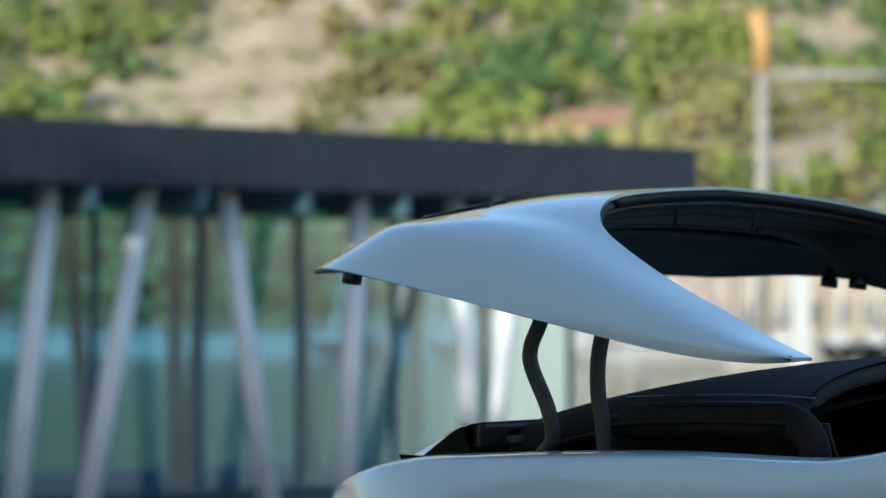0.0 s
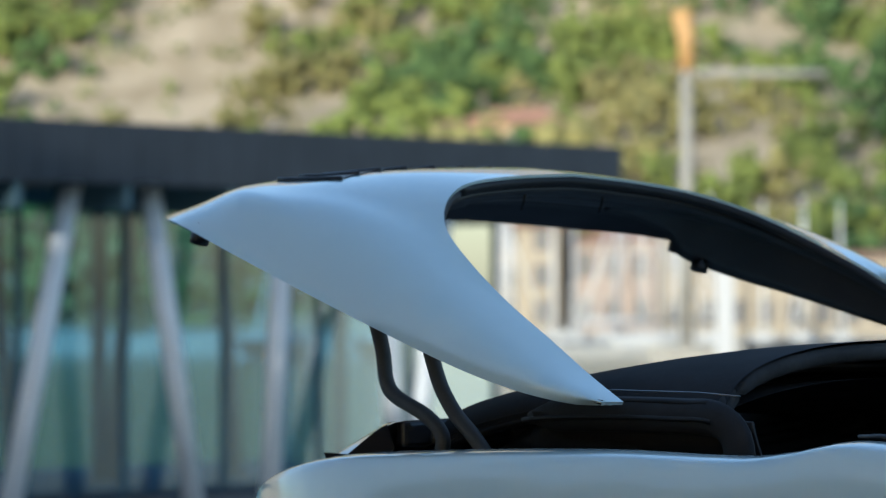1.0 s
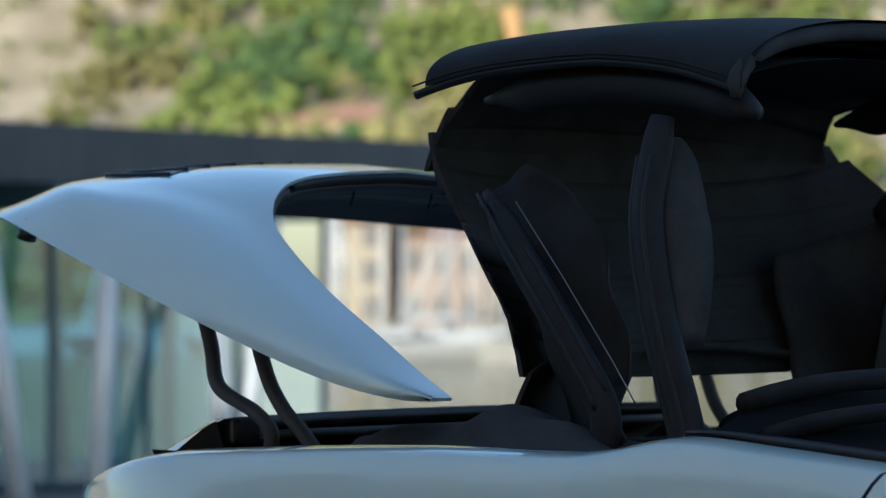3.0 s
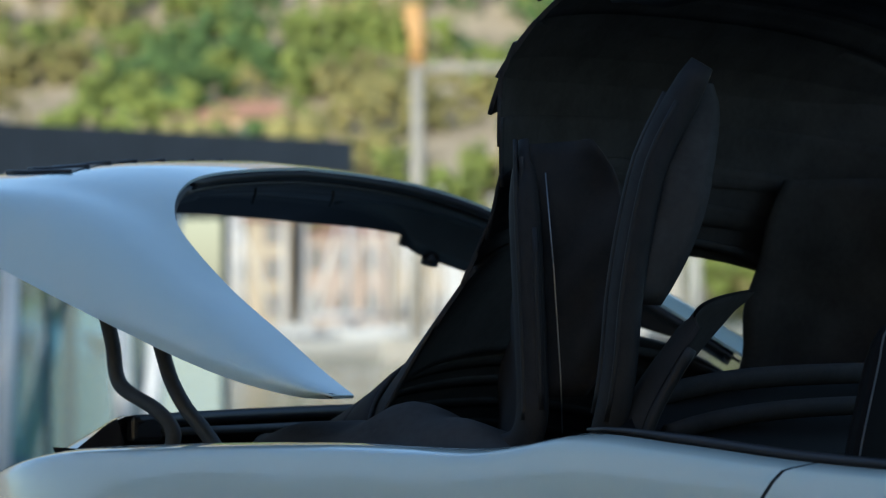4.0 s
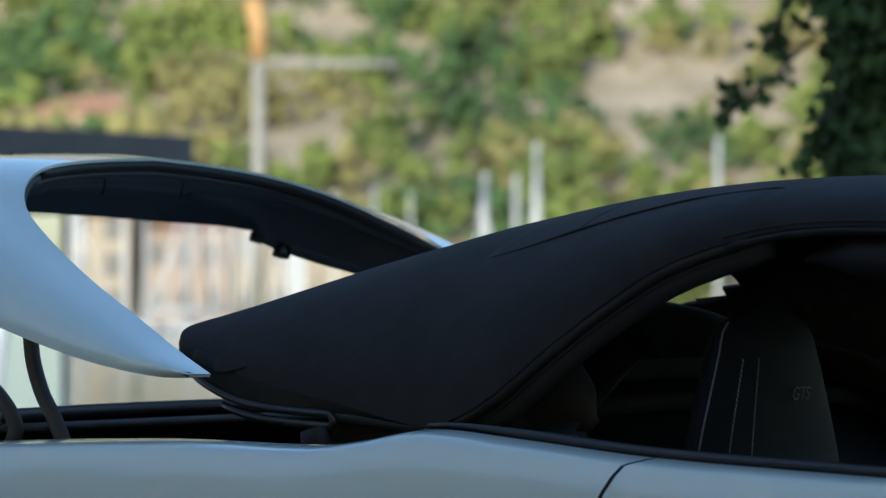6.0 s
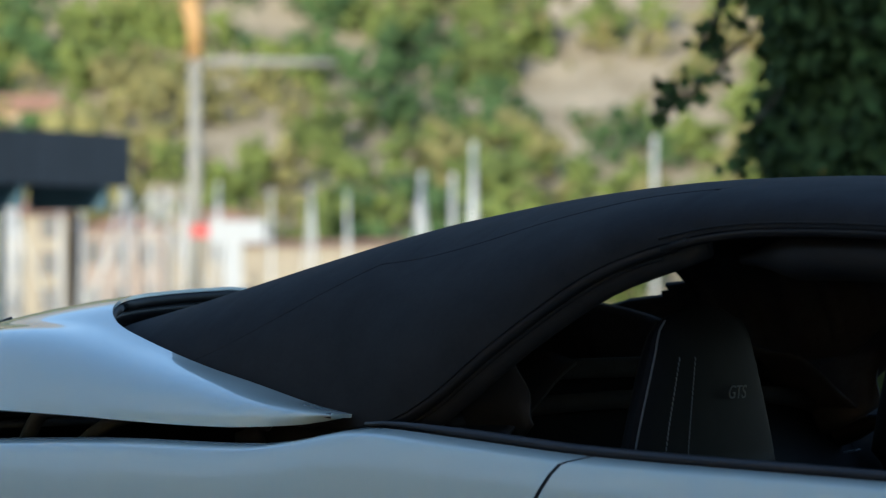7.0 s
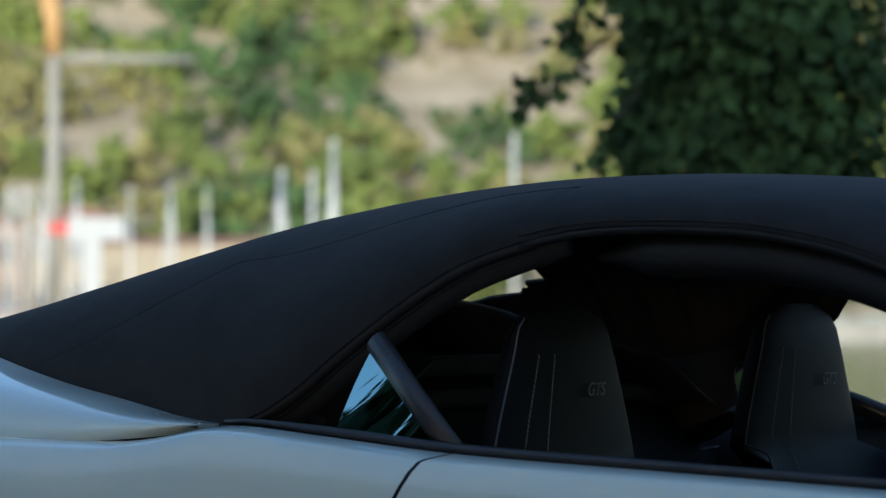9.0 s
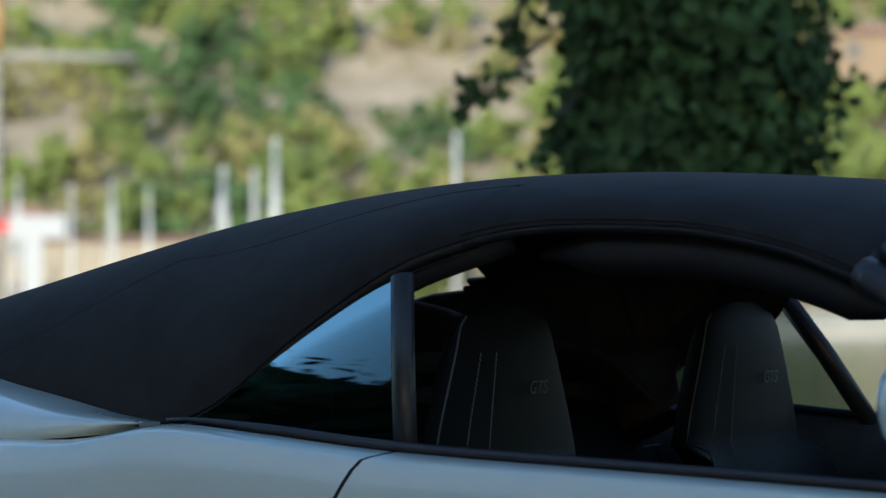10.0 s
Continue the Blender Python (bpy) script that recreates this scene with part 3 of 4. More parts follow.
def roof_details():
    for sd in (-1, 1):
        pts = [Vector(canopy(x, sd)) + Vector((0, -sd * 0.008, -0.006)) for x in np.linspace(1.62, 2.305, 30)]
        part("edge_seal", tube("edge_seal", pts, 0.008, 8), RUBBER, ROOF_FRONT)
        pts = [Vector(canopy(x, sd * 0.97)) + Vector((0, 0, 0.001)) for x in np.linspace(1.62, 2.305, 30)]
        part("edge_seam", tube("edge_seam", pts, 0.0018, 6), FABRIC, ROOF_FRONT)
        pts = [(x, y * 0.90, z - 0.043) for x, y, z in (canopy(x, sd) for x in np.linspace(1.72, 2.30, 24))]
        part("side_rail", tube("side_rail", pts, [0.006, 0.012, 0.020, 0.030] + [0.036] * 18 + [0.026, 0.014], 10), RUBBER, ROOF_FRONT, "padded black roof side rail")
    for bx in (1.66, 1.86, 2.08):
        pts = [Vector(canopy(bx, v)) - Vector((0, 0, 0.035)) for v in np.linspace(-0.8, 0.8, 24)]
        part("roof_bow", tube("roof_bow", pts, 0.012, 8), SATIN, ROOF_FRONT)
    lining = lambda u, v: tuple(Vector(canopy(u, v)) - Vector((0, 0, (0.008 + 0.060 * (1 - v ** 4)) * (1.0 if u > 1.66 else 0.1))))
    part("headlining", sheet("headlining", lining, [1.652, 1.665] + list(np.linspace(1.70, 2.28, 12)), np.linspace(-0.985, 0.985, 31), True), LINER, ROOF_FRONT, "black roof lining")
    pts = [Vector(canopy(2.30, v)) + Vector((0.0, 0, -0.02)) for v in np.linspace(-1, 1, 24)]
    part("header_rail", tube("header_rail", pts, [0.008] + [0.016] * 22 + [0.008], 8), LINER, ROOF_FRONT)


roof_details()

# side pillars and rear links of the roof, that swing on the body
PILLARS, LINKS, BAGS, WEBS, LINK_FOOT = [], [], [], [], (0.83, 0.845)


def roof_pillar(sd):
    rail = lambda x: Vector((x, sd * (spline(EDGE, x)[0] - 0.038), spline(EDGE, x)[1] - 0.012))
    pts = [rail(1.13) + Vector((-0.06, 0, -0.05)), rail(1.13)] + [rail(x) for x in np.linspace(1.17, 1.68, 17)]
    p = part("roof_pillar", tube("roof_pillar", pts, [0.031] * 16 + [0.030, 0.028, 0.022], 12, 0.7), PAD, CAR, "black padded roof pillar")
    for off, r in ((0.030, 0.008), (-0.006, 0.005)):
        ridge = []
        for i in range(2, 17):
            d = (pts[i + 1] - pts[i - 1]).normalized()
            ridge.append(pts[i] + Vector((-d.z, 0, d.x)) * off + Vector((0, sd * (0.004 if off > 0.01 else 0.019), 0)))
        part("pillar_seal", tube("pillar_seal", ridge, r, 8), RUBBER, p, "ribbed rubber seal")
    # slack cloth that bags out on the inner side of the pillar
    def bag(u, w):
        i = 7 + u * 10
        a, b = pts[int(i)], pts[min(int(i) + 1, 18)]
        c, d = a.lerp(b, i - int(i)), (b - a).normalized()
        reach = 0.085 * math.sin(min(1, 0.06 + u * 0.94) * math.pi) ** 0.7
        return tuple(c + Vector((d.z, 0, -d.x)) * reach * w + Vector((0, -sd * (0.012 + 0.045 * w - 0.02 * math.sin(w * math.pi)), 0)))
    cloth = part("pillar_cloth", solid_sheet("pillar_cloth", bag, np.linspace(0, 1, 16), np.linspace(0, 1, 8), 0.004), LINER, p, "slack black cloth behind the pillar")
    BAGS.append(cloth)
    return p


def roof_link(sd):
    # folded, the bar lies back from its foot over an elbow; here turned to its closed place
    swing = lambda x, y, z: (Matrix.Translation((LINK_FOOT[0], 0, LINK_FOOT[1])) @ pose(0, 0, 0, 0, 172, 0)) @ Vector((x, y, z))
    bar = smooth_path([(0.0, 0.63, -0.03), (-0.012, 0.63, 0.035), (-0.055, 0.63, 0.066), (-0.14, 0.625, 0.068), (-0.26, 0.62, 0.066), (-0.40, 0.61, 0.060), (-0.52, 0.59, 0.05)], 4)
    pts = [swing(x, sd * y, z) for x, y, z in bar]
    q = part("roof_link", tube("roof_link", pts, [0.026, 0.029] + [0.031] * 19 + [0.029, 0.025, 0.018, 0.010], 12, 0.6), PAD, CAR, "black padded roof link bar")
    part("link_seal", tube("link_seal", [swing(x, sd * (y + 0.006), z + 0.026) for x, y, z in smooth_path([(-0.07, 0.63, 0.066), (-0.2, 0.625, 0.066), (-0.37, 0.615, 0.062)], 4)], 0.006, 6), RUBBER, q)
    part("link_rib", tube("link_rib", [swing(x, sd * (y + 0.017), z - 0.004) for x, y, z in bar[8:]], 0.005, 6), RUBBER, q)
    part("cable", tube("cable", [swing(-0.03, sd * 0.60, 0.105), swing(-0.12, sd * 0.60, 0.108), swing(-0.30, sd * 0.60, 0.106), swing(-0.46, sd * 0.60, 0.10)], 0.0014, 6), BRIGHT_DIM, q, "thin steel cable")
    fold = lambda u, w: 0.012 * math.sin(9 * u + 5 * w) + 0.010 * math.sin(3 + 17 * u - 7 * w)
    cloth = lambda u, w: swing(0.01 - 0.50 * u, sd * (0.615 - 0.27 * w ** 1.3 + fold(u, w) * w), 0.064 - w * (0.33 - 0.19 * u))
    fl = part("link_cloth", sheet("link_cloth", cloth, np.linspace(0, 1, 24), np.linspace(0, 1, 18), sd < 0), FABRIC, q, "slack black cloth on the link bar")
    solid(fl, 0.006, 0, LINER)
    web = lambda u, w: swing(-0.09 - 0.42 * u, sd * (0.600 - 0.05 * w + fold(u, w) * w), 0.07 + 0.15 * w * math.sin(0.25 + 2.2 * u) ** 0.8)
    WEBS.append(part("link_web", sheet("link_web", web, np.linspace(0, 1, 18), np.linspace(0, 1, 14), sd > 0), FABRIC, q, "crumpled black cloth web"))
    solid(WEBS[-1], 0.005, 0, LINER)
    return q




for sd in (-1, 1):
    PILLARS.append(roof_pillar(sd))
    LINKS.append(roof_link(sd))

# -- windscreen frame --
def windscreen():
    for sd in (-1, 1):
        pts = [(2.30, sd * 0.60, 1.125), (2.40, sd * 0.63, 1.075), (2.57, sd * 0.67, 0.985), (2.78, sd * 0.72, 0.87), (2.88, sd * 0.74, 0.81)]
        part("a_pillar", tube("a_pillar", smooth_path(pts, 5), 0.027, 10), SATIN, CAR, "black windscreen pillar")
    pts = [(2.345 + 0.10 * (1 - (v * v)), v * 0.60, 1.145 + 0.09 * (1 - v ** 4)) for v in np.linspace(-1, 1, 25)]
    part("header", tube("header", pts, 0.026, 10), SATIN, CAR, "black windscreen header")
    ws = lambda u, v: (2.37 + 0.10 * (1 - v * v) + (0.50 + 0.10 * (1 - v * v)) * u, v * (0.59 + 0.14 * u), 1.12 + 0.10 * (1 - v ** 4) - 0.32 * u - 0.05 * (1 - v ** 4) * u)
    p = part("windscreen", sheet("windscreen", ws, np.linspace(0, 1, 12), np.linspace(-1, 1, 20)), CLEAR, CAR, "clear windscreen")
    p.visible_shadow = False
    part("dashboard", sheet("dashboard", lambda u, v: (2.45 + 0.5 * u, v * 0.70, 0.74 + 0.10 * math.sin(u * math.pi / 2)), np.linspace(0, 1, 8), np.linspace(-1, 1, 8)), LEATHER, CAR, "black dashboard")
    for sd in (-1, 1):
        bm = bmesh.new()
        bmesh.ops.create_uvsphere(bm, u_segments=24, v_segments=14, radius=1)
        for v in bm.verts:
            c = v.co
            v.co = Vector((2.56 + c.x * 0.085 * (1 if c.x > 0 else 0.55), sd * 0.955 + c.y * 0.115, 0.952 + c.z * 0.070))
        for f in bm.faces:
            f.smooth = True
        mir = part("wing_mirror", bm, PAINT, CAR, "pale grey wing mirror")
        part("mirror_stalk", tube("mirror_stalk", [(2.57, sd * 0.79, 0.83), (2.57, sd * 0.86, 0.89), (2.57, sd * 0.92, 0.92)], [0.03, 0.022, 0.03], 10, 1.0), SATIN, mir)
        part("mirror_glass", tube("mirror_glass", [(2.515, sd * 0.955, 0.952), (2.511, sd * 0.955, 0.952)], 0.05, 20), BRIGHT, mir)


windscreen()

# -- seats --
WIDTH = [(0, 0.25), (0.35, 0.25), (0.6, 0.225), (0.70, 0.205), (0.80, 0.178), (0.90, 0.150), (0.95, 0.135), (0.98, 0.105), (1.0, 0.055)]


def seat(y):
    def shell(u, v):
        # u up the backrest, v across; a high backrest with a built-in headrest
        half = spline(WIDTH, u)
        thin = 1 - 0.75 * max(0, (u - 0.86) / 0.14) ** 2
        z = 0.42 + 0.66 * u
        a = v * math.pi
        x = 1.575 + 0.32 * max(0, 0.62 - u) + (0.085 * thin * (1 - 0.35 * u)) * math.sin(a) * (1 if math.sin(a) < 0 else 0.55)
        x += 0.05 * abs(math.cos(a)) ** 6 * (1 if u < 0.62 else 0)
        return (x, y + half * math.cos(a), z)
    us = np.linspace(0, 1, 30)
    s = part("seat", sheet("seat", shell, us, np.linspace(-1, 1, 37), True), LEATHER, CAR, "black leather sport seat with stitched headrest")
    cap = [shell(1.0, v) for v in np.linspace(-1, 1, 37)]
    part("headrest_top", mesh_of("headrest_top", cap[:-1], [tuple(range(36))]), LEATHER, s)
    # thin grey line: the highlight along the backrest's near edge, put in as colour
    glint_line = [(shell(u, 0.93)[0] + 0.002, shell(u, 0.93)[1], shell(u, 0.93)[2]) for u in np.linspace(0.45, 0.97, 24)]
    part("edge_glint", tube("edge_glint", glint_line, 0.0018, 6), SEAT_GLINT, s, "grey line painting the glint on the seat edge")
    cush = lambda u, v: (1.62 + 0.55 * u, y + 0.27 * math.cos(v * math.pi), 0.46 + 0.06 * math.sin(v * math.pi) + 0.05 * u)
    part("cushion", sheet("cushion", cush, np.linspace(0, 1, 8), np.linspace(-1, 1, 25)), LEATHER, s)
    for off in (-0.178, -0.105):
        for k in range(46):
            u0 = 0.36 + 0.53 * k / 46
            half = spline(WIDTH, u0)
            yy = off * half / 0.235
            z0 = 0.42 + 0.66 * u0
            xx = 1.575 + 0.32 * max(0, 0.62 - u0) + (0.085 * (1 - 0.35 * u0)) * 0.55 * math.sqrt(max(0, 1 - (yy / half) ** 2)) + 0.05 * abs(yy / half) ** 6 + 0.003
            pts_all.append(((xx, y + yy, z0), s))
    txt = bpy.data.curves.new("lettering", "FONT")
    txt.body, txt.size, txt.extrude, txt.align_x, txt.align_y, txt.shear = "GTS", 0.030, 0.0006, "CENTER", "CENTER", 0.25
    ob = new("lettering", txt)
    ob.matrix_local = pose(1.6165, y + 0.04, 0.945, 90, 0, 90)
    dg = bpy.context.evaluated_depsgraph_get()
    me = bpy.data.meshes.new_from_object(ob.evaluated_get(dg))
    mw = ob.matrix_local.copy()
    bpy.data.objects.remove(ob)
    me.transform(mw)
    me.materials.clear()
    part("lettering", me, THREAD, s, "grey stitched lettering")
    return s


pts_all = []
# grey for the painted highlight on the seat edges
SEAT_GLINT = material("seat_glint_grey", (0.10, 0.105, 0.11), 0.8)
seat(-0.41)
seat(0.395)


def stitches():
    by = {}
    for p, s in pts_all:
        by.setdefault(s.name, (s, []))[1].append(p)
    for s, pts in by.values():
        bm = bmesh.new()
        for x, y, z in pts:
            m = Matrix.Translation((x, y, z)) @ pose(0, 0, 0, 0, -6, 0)
            vs = [bm.verts.new(m @ Vector(q)) for q in ((0, -.0011, -.0035), (0, .0011, -.0035), (0, .0011, .0035), (0, -.0011, .0035), (.0018, 0, 0))]
            for a, b in ((0, 1), (1, 2), (2, 3), (3, 0)):
                bm.faces.new((vs[a], vs[b], vs[4]))
        ob = part("stitching", bm, THREAD, s, "pale thread stitching")
        tagged(ob, kind="stuff")


stitches()
bench = part("rear_bench", sheet("rear_bench", lambda u, v: (1.17 + 0.14 * math.sin(u * math.pi), v * 0.74, 0.965 - 0.09 * abs(v) ** 4 - 0.52 * u), np.linspace(0, 1, 10), np.linspace(-1, 1, 12)), LEATHER, CAR, "black rear seat backrest")
for bx, bz, br in ((1.165, 0.975, 0.020), (1.21, 0.922, 0.018)):
    ledge = [(bx + 0.05 * (1 - v * v), v * 0.60, bz - 0.035 * abs(v) ** 4) for v in np.linspace(-1, 1, 25)]
    part("ledge", tube("ledge", ledge, br, 10, 0.8), WELL, bench, "smooth dark ledge")

# -- quarter windows: panes that rise from the body --
QUARTERS = []
for sd in (-1, 1):
    yq = lambda z: sd * (0.765 - 0.215 * (z - 0.86) - 0.30 * (z - 0.86) ** 2)
    high = lambda x: spline(EDGE, x)[1] - 0.038 if x > 1.26 else 0.875 + (spline(EDGE, 1.26)[1] - 0.913) * (x - 1.17) / 0.09
    def pane_at(u, w):
        x = 1.17 + 0.388 * u
        z0, z1 = 0.865 - 0.025 * min(1, u * 1.6), high(x)
        z = z0 + (z1 - z0) * w
        return (x + 0.06 * u * (1 - w), yq(z), z)
    q = part("quarter_window", sheet("quarter_window", pane_at, np.linspace(0, 1, 22), np.linspace(0, 1, 16), sd > 0), GLASS, CAR, "tinted rear quarter window, rising")
    q.visible_shadow = False
    part("trailing_post", tube("trailing_post", [(1.568, yq(1.122), 1.122), (1.596, yq(1.0), 1.0), (1.630, yq(0.83), 0.83)], 0.020, 10, 0.7), SATIN, q, "black upright seal post")
    QUARTERS.append((q, sd))

# ---- surroundings ----
WATER_Z = -1.6
part_ground = part("ground", sheet("ground", lambda u, v: (u, v, -0.0008 * max(0, v - 8)), np.linspace(-60, 60, 25), np.linspace(-60, 17, 20), True), PAVING)
tagged(part_ground, "grey concrete quay", "ground", kind="structure")
wall_q = part("quay_wall", box("quay_wall", -60, 60, 17, 17.4, -2.2, -0.01), CONCRETE)
tagged(wall_q, "concrete quay wall", "wall", kind="structure")
water = part("water", sheet("water", lambda u, v: (u, v, WATER_Z), np.linspace(-2600, 2600, 9), np.linspace(-2600, 2600, 9), True), WATER)
tagged(water, "calm olive-green lake water", "water", kind="structure")

# -- pavilion by the lake --
PAV = thing("pavilion", "dark flat-roofed glass pavilion with slanted white columns", "building")
A, B = Vector((-12.57, 37.97, 0)), Vector((-5.43, 47.69, 0))
ALONG = (B - A).normalized()
BACK = Vector((-ALONG.y, ALONG.x, 0))


def pav(a, b, z):
    """Along the front from the far right corner leftwards, back from it, height."""
    return B - ALONG * a + BACK * b + Vector((0, 0, z))


def pav_box(name, a0, a1, b0, b1, z0, z1, mat, label="", parent=None):
    v = [pav(a, b, z) for a in (a0, a1) for b in (b0, b1) for z in (z0, z1)]
    f = [(0, 1, 3, 2), (4, 6, 7, 5), (0, 4, 5, 1), (2, 3, 7, 6), (0, 2, 6, 4), (1, 5, 7, 3)]
    return part(name, mesh_of(name, v, f, False), mat, parent or PAV, label)


roof = pav_box("roof", 0, 22, 0, 9, 2.66, 3.34, FASCIA, "anthracite roof slab")
for n in range(55):
    pav_box("fascia_panel", n * 0.4 + 0.006, n * 0.4 + 0.394, -0.03, -0.002, 2.62, 3.38, FASCIA, "", roof)
pav_box("deck", -0.5, 22, -0.4, 9, -1.75, -1.40, DECK)
pav_box("plinth", 0.9, 22, 1.45, 1.75, -1.40, -1.34, DARKWALL)
for n in range(12):
    pane = pav_box("glass_pane", 1.0 + n * 1.7, 1.0 + n * 1.7 + 1.66, 1.55, 1.57, -1.34, 2.62, FACADE_GLASS)
    pane.visible_shadow = False
    pav_box("mullion", 0.96 + n * 1.7, 1.02 + n * 1.7, 1.5, 1.62, -1.34, 2.62, TEALBAR)
    pav_box("ceiling_beam", 0.4 + n * 1.7, 0.5 + n * 1.7, 0.02, 1.5, 2.3, 2.66, TEALBAR)
for top_a, base_a in ((2.9, 3.75), (4.15, 4.05), (5.86, 6.31), (8.16, 7.67), (9.39, 10.47), (10.9, 11.56), (13.2, 12.6), (14.6, 15.3), (16.6, 16.2)):
    pts = [pav(base_a + 0.074 * (base_a - top_a), 0.33, -1.40), pav(top_a, 0.6, 2.66)]
    part("column", tube("column", pts, 0.140, 14), COLUMN, PAV, "slanted white round column")
for top_a, base_a in ((0.39, 0.39), (2.84, 2.5), (4.45, 4.87), (5.08, 5.07), (7.0, 6.6), (8.6, 9.0), (10.2, 9.8)):
    part("inner_column", tube("inner_column", [pav(base_a, 5.5, -1.40), pav(top_a, 5.5, 2.66)], 0.12, 10), TEALBAR, PAV, "blue-grey inner column")

# -- hillside --
def hill_z(x, y):
    rise = max(0.0, y - 205) * 0.34
    return WATER_Z + 1.2 + rise + 6 * noise.noise((x * 0.02, y * 0.02, 1.3)) * min(1, max(0, y - 205) / 60) + 0.02 * max(0, y - 205)


hill = part("hillside", sheet("hillside", lambda u, v: (u * (1 + v / 400), v, hill_z(u * (1 + v / 400), v)), np.linspace(-160, 160, 90), list(np.linspace(200, 420, 60)) + [600, 900], True), HILL)
tagged(hill, "steep wooded hillside with bare rock patches", "hillside", kind="structure")

ROCKS = [(-70, 268, 6.0, 16), (-63, 258, 4.0, 8), (-53.5, 257, 4.2, 7), (-48.5, 266, 2.2, 5), (5.8, 256, 4.6, 7), (3.5, 245, 1.8, 8), (10, 268, 1.2, 8), (15.0, 246, 1.8, 6), (-9, 234, 2.6, 2.6), (-22, 276, 2.2, 4), (-12.5, 224, 2.5, 3)]
DENSE = [(-1.5, 252, 5, 9), (-18.5, 274, 5, 8), (-10.5, 256, 3, 6), (-21, 277, 5, 7), (-80, 267, 5, 9), (-42, 262, 7, 14), (9, 240, 4, 6)]


def clump(bm_v, bm_f, c, r, seed, squash=0.9):
    """An uneven leafy clump."""
    rnd = random.Random(seed)
    base = len(bm_v)
    for v in ICO_V:
        k = r * (0.72 + 0.5 * noise.noise(v * 2.1 + Vector((seed * 7.3, 0, 0))) + 0.25 * rnd.random())
        bm_v.append(c + Vector((v.x * k, v.y * k, v.z * k * squash)))
    for f in ICO_F:
        bm_f.append(tuple(base + i for i in f))


tmp = bmesh.new()
bmesh.ops.create_icosphere(tmp, subdivisions=1, radius=1)
ICO_V, ICO_F = [v.co.copy() for v in tmp.verts], [[v.index for v in f.verts] for f in tmp.faces]
tmp.free()


def woods():
    rnd = random.Random(4)
    sets = {"LEAF": ([], []), "OLIVE": ([], []), "DEEP": ([], [])}
    inside = lambda zones, x, v, k: any(((x - a) / c) ** 2 + ((v - b) / d) ** 2 < k for a, b, c, d in zones)
    count = 0
    while count < 5200:
        v = 205 + 190 * rnd.random() ** 1.15
        x = (rnd.random() - 0.5) * 2 * 75 * (v / 230) - 22
        if inside(ROCKS, x, v, 0.95 + 1.1 * noise.noise((x * .22, v * .13, 0))) and rnd.random() < 0.93:
            continue
        patch = noise.noise((x * 0.045, v * 0.04, 5))
        if patch < -0.26 and rnd.random() < 0.65:
            continue
        tree = rnd.random() < 0.42 and not inside(ROCKS, x, v, 1.7)
        r = rnd.uniform(1.4, 2.7) if tree else rnd.uniform(0.6, 1.4)
        kind = noise.noise((x * 0.06, v * 0.05, 9)) + rnd.uniform(-0.22, 0.22)
        key = "DEEP" if inside(DENSE, x, v, 1.0) and rnd.random() < 0.75 or kind < -0.30 else "OLIVE" if kind > 0.14 else "LEAF"
        c = Vector((x, v, hill_z(x, v) + r * (0.75 if tree else 0.4)))
        for k in range(18 if tree else 7):
            d = Vector((rnd.gauss(0, 1), rnd.gauss(0, 1), rnd.gauss(0.15, 1))).normalized() * r * rnd.uniform(0.3, 1.0)
            clump(*sets[key], c + d, r * rnd.uniform(0.18, 0.36), count * 18 + k, 0.85)
        count += 1
    for k, (x, v, dz, r) in enumerate(((-36, 213, 0, 1.6), (-34.4, 212.5, 0, 1.5), (-33.2, 213, -0.3, 1.4), (-37.5, 212, -0.2, 1.5), (-28.6, 213, 0.2, 1.8), (-27.2, 213.5, 0.2, 1.7), (-30.5, 212, -0.9, 1.3))):
        x, v, dz, r = x * 1.089, v * 1.089, dz * 1.089, r * 1.089
        clump(*sets["OLIVE"], Vector((x, v, 12.5 + dz)), r, 90000 + k)
        clump(*sets["OLIVE"], Vector((x + 0.5, v, 10.6 + dz)), r * 1.2, 91000 + k)
        clump(*sets["OLIVE"], Vector((x - 0.4, v, 8.9 + dz)), r * 1.3, 92000 + k)
    for key, mat, text in (("LEAF", LEAF, "green broadleaf trees and bushes on the hillside"), ("OLIVE", LEAF_OLIVE, "dry olive-green scrub on the hillside"), ("DEEP", LEAF_DEEP, "deep green trees on the hillside")):
        ob = part("woodland", mesh_of("woodland", *sets[key], False), mat)
        tagged(ob, text, "trees", kind="stuff")


woods()

# -- houses of the far shore --
def house(x, y, z, w, d, h, wall_mat, label, roof_h=0.8, cols=4, rows=2, turn=0.0, group="houses on the shore", base=-1.5):
    t = thing("house", label, "house", pose(x, y, z, 0, 0, turn), group)
    part("wall", box("wall", -w / 2, w / 2, 0, d, base, h), wall_mat, t)
    e = 0.4
    v = [(-w / 2 - e, -e, h), (w / 2 + e, -e, h), (w / 2 + e, d + e, h), (-w / 2 - e, d + e, h), (-w / 2 + d * .3, d / 2, h + roof_h), (w / 2 - d * .3, d / 2, h + roof_h)]
    part("roof", mesh_of("roof", v, [(0, 1, 5, 4), (1, 2, 5), (2, 3, 4, 5), (3, 0, 4), (3, 2, 1, 0)], False), TILE, t)
    me = box("window", -0.5, 0.5, -0.04, 0.02, 0, 1.4)
    for i in range(cols):
        for j in range(rows):
            o = part("window", me, SHUTTER, t)
            o.location = ((i + 0.5) / cols * w - w / 2, 0, 0.7 + j * h / rows)
    return t


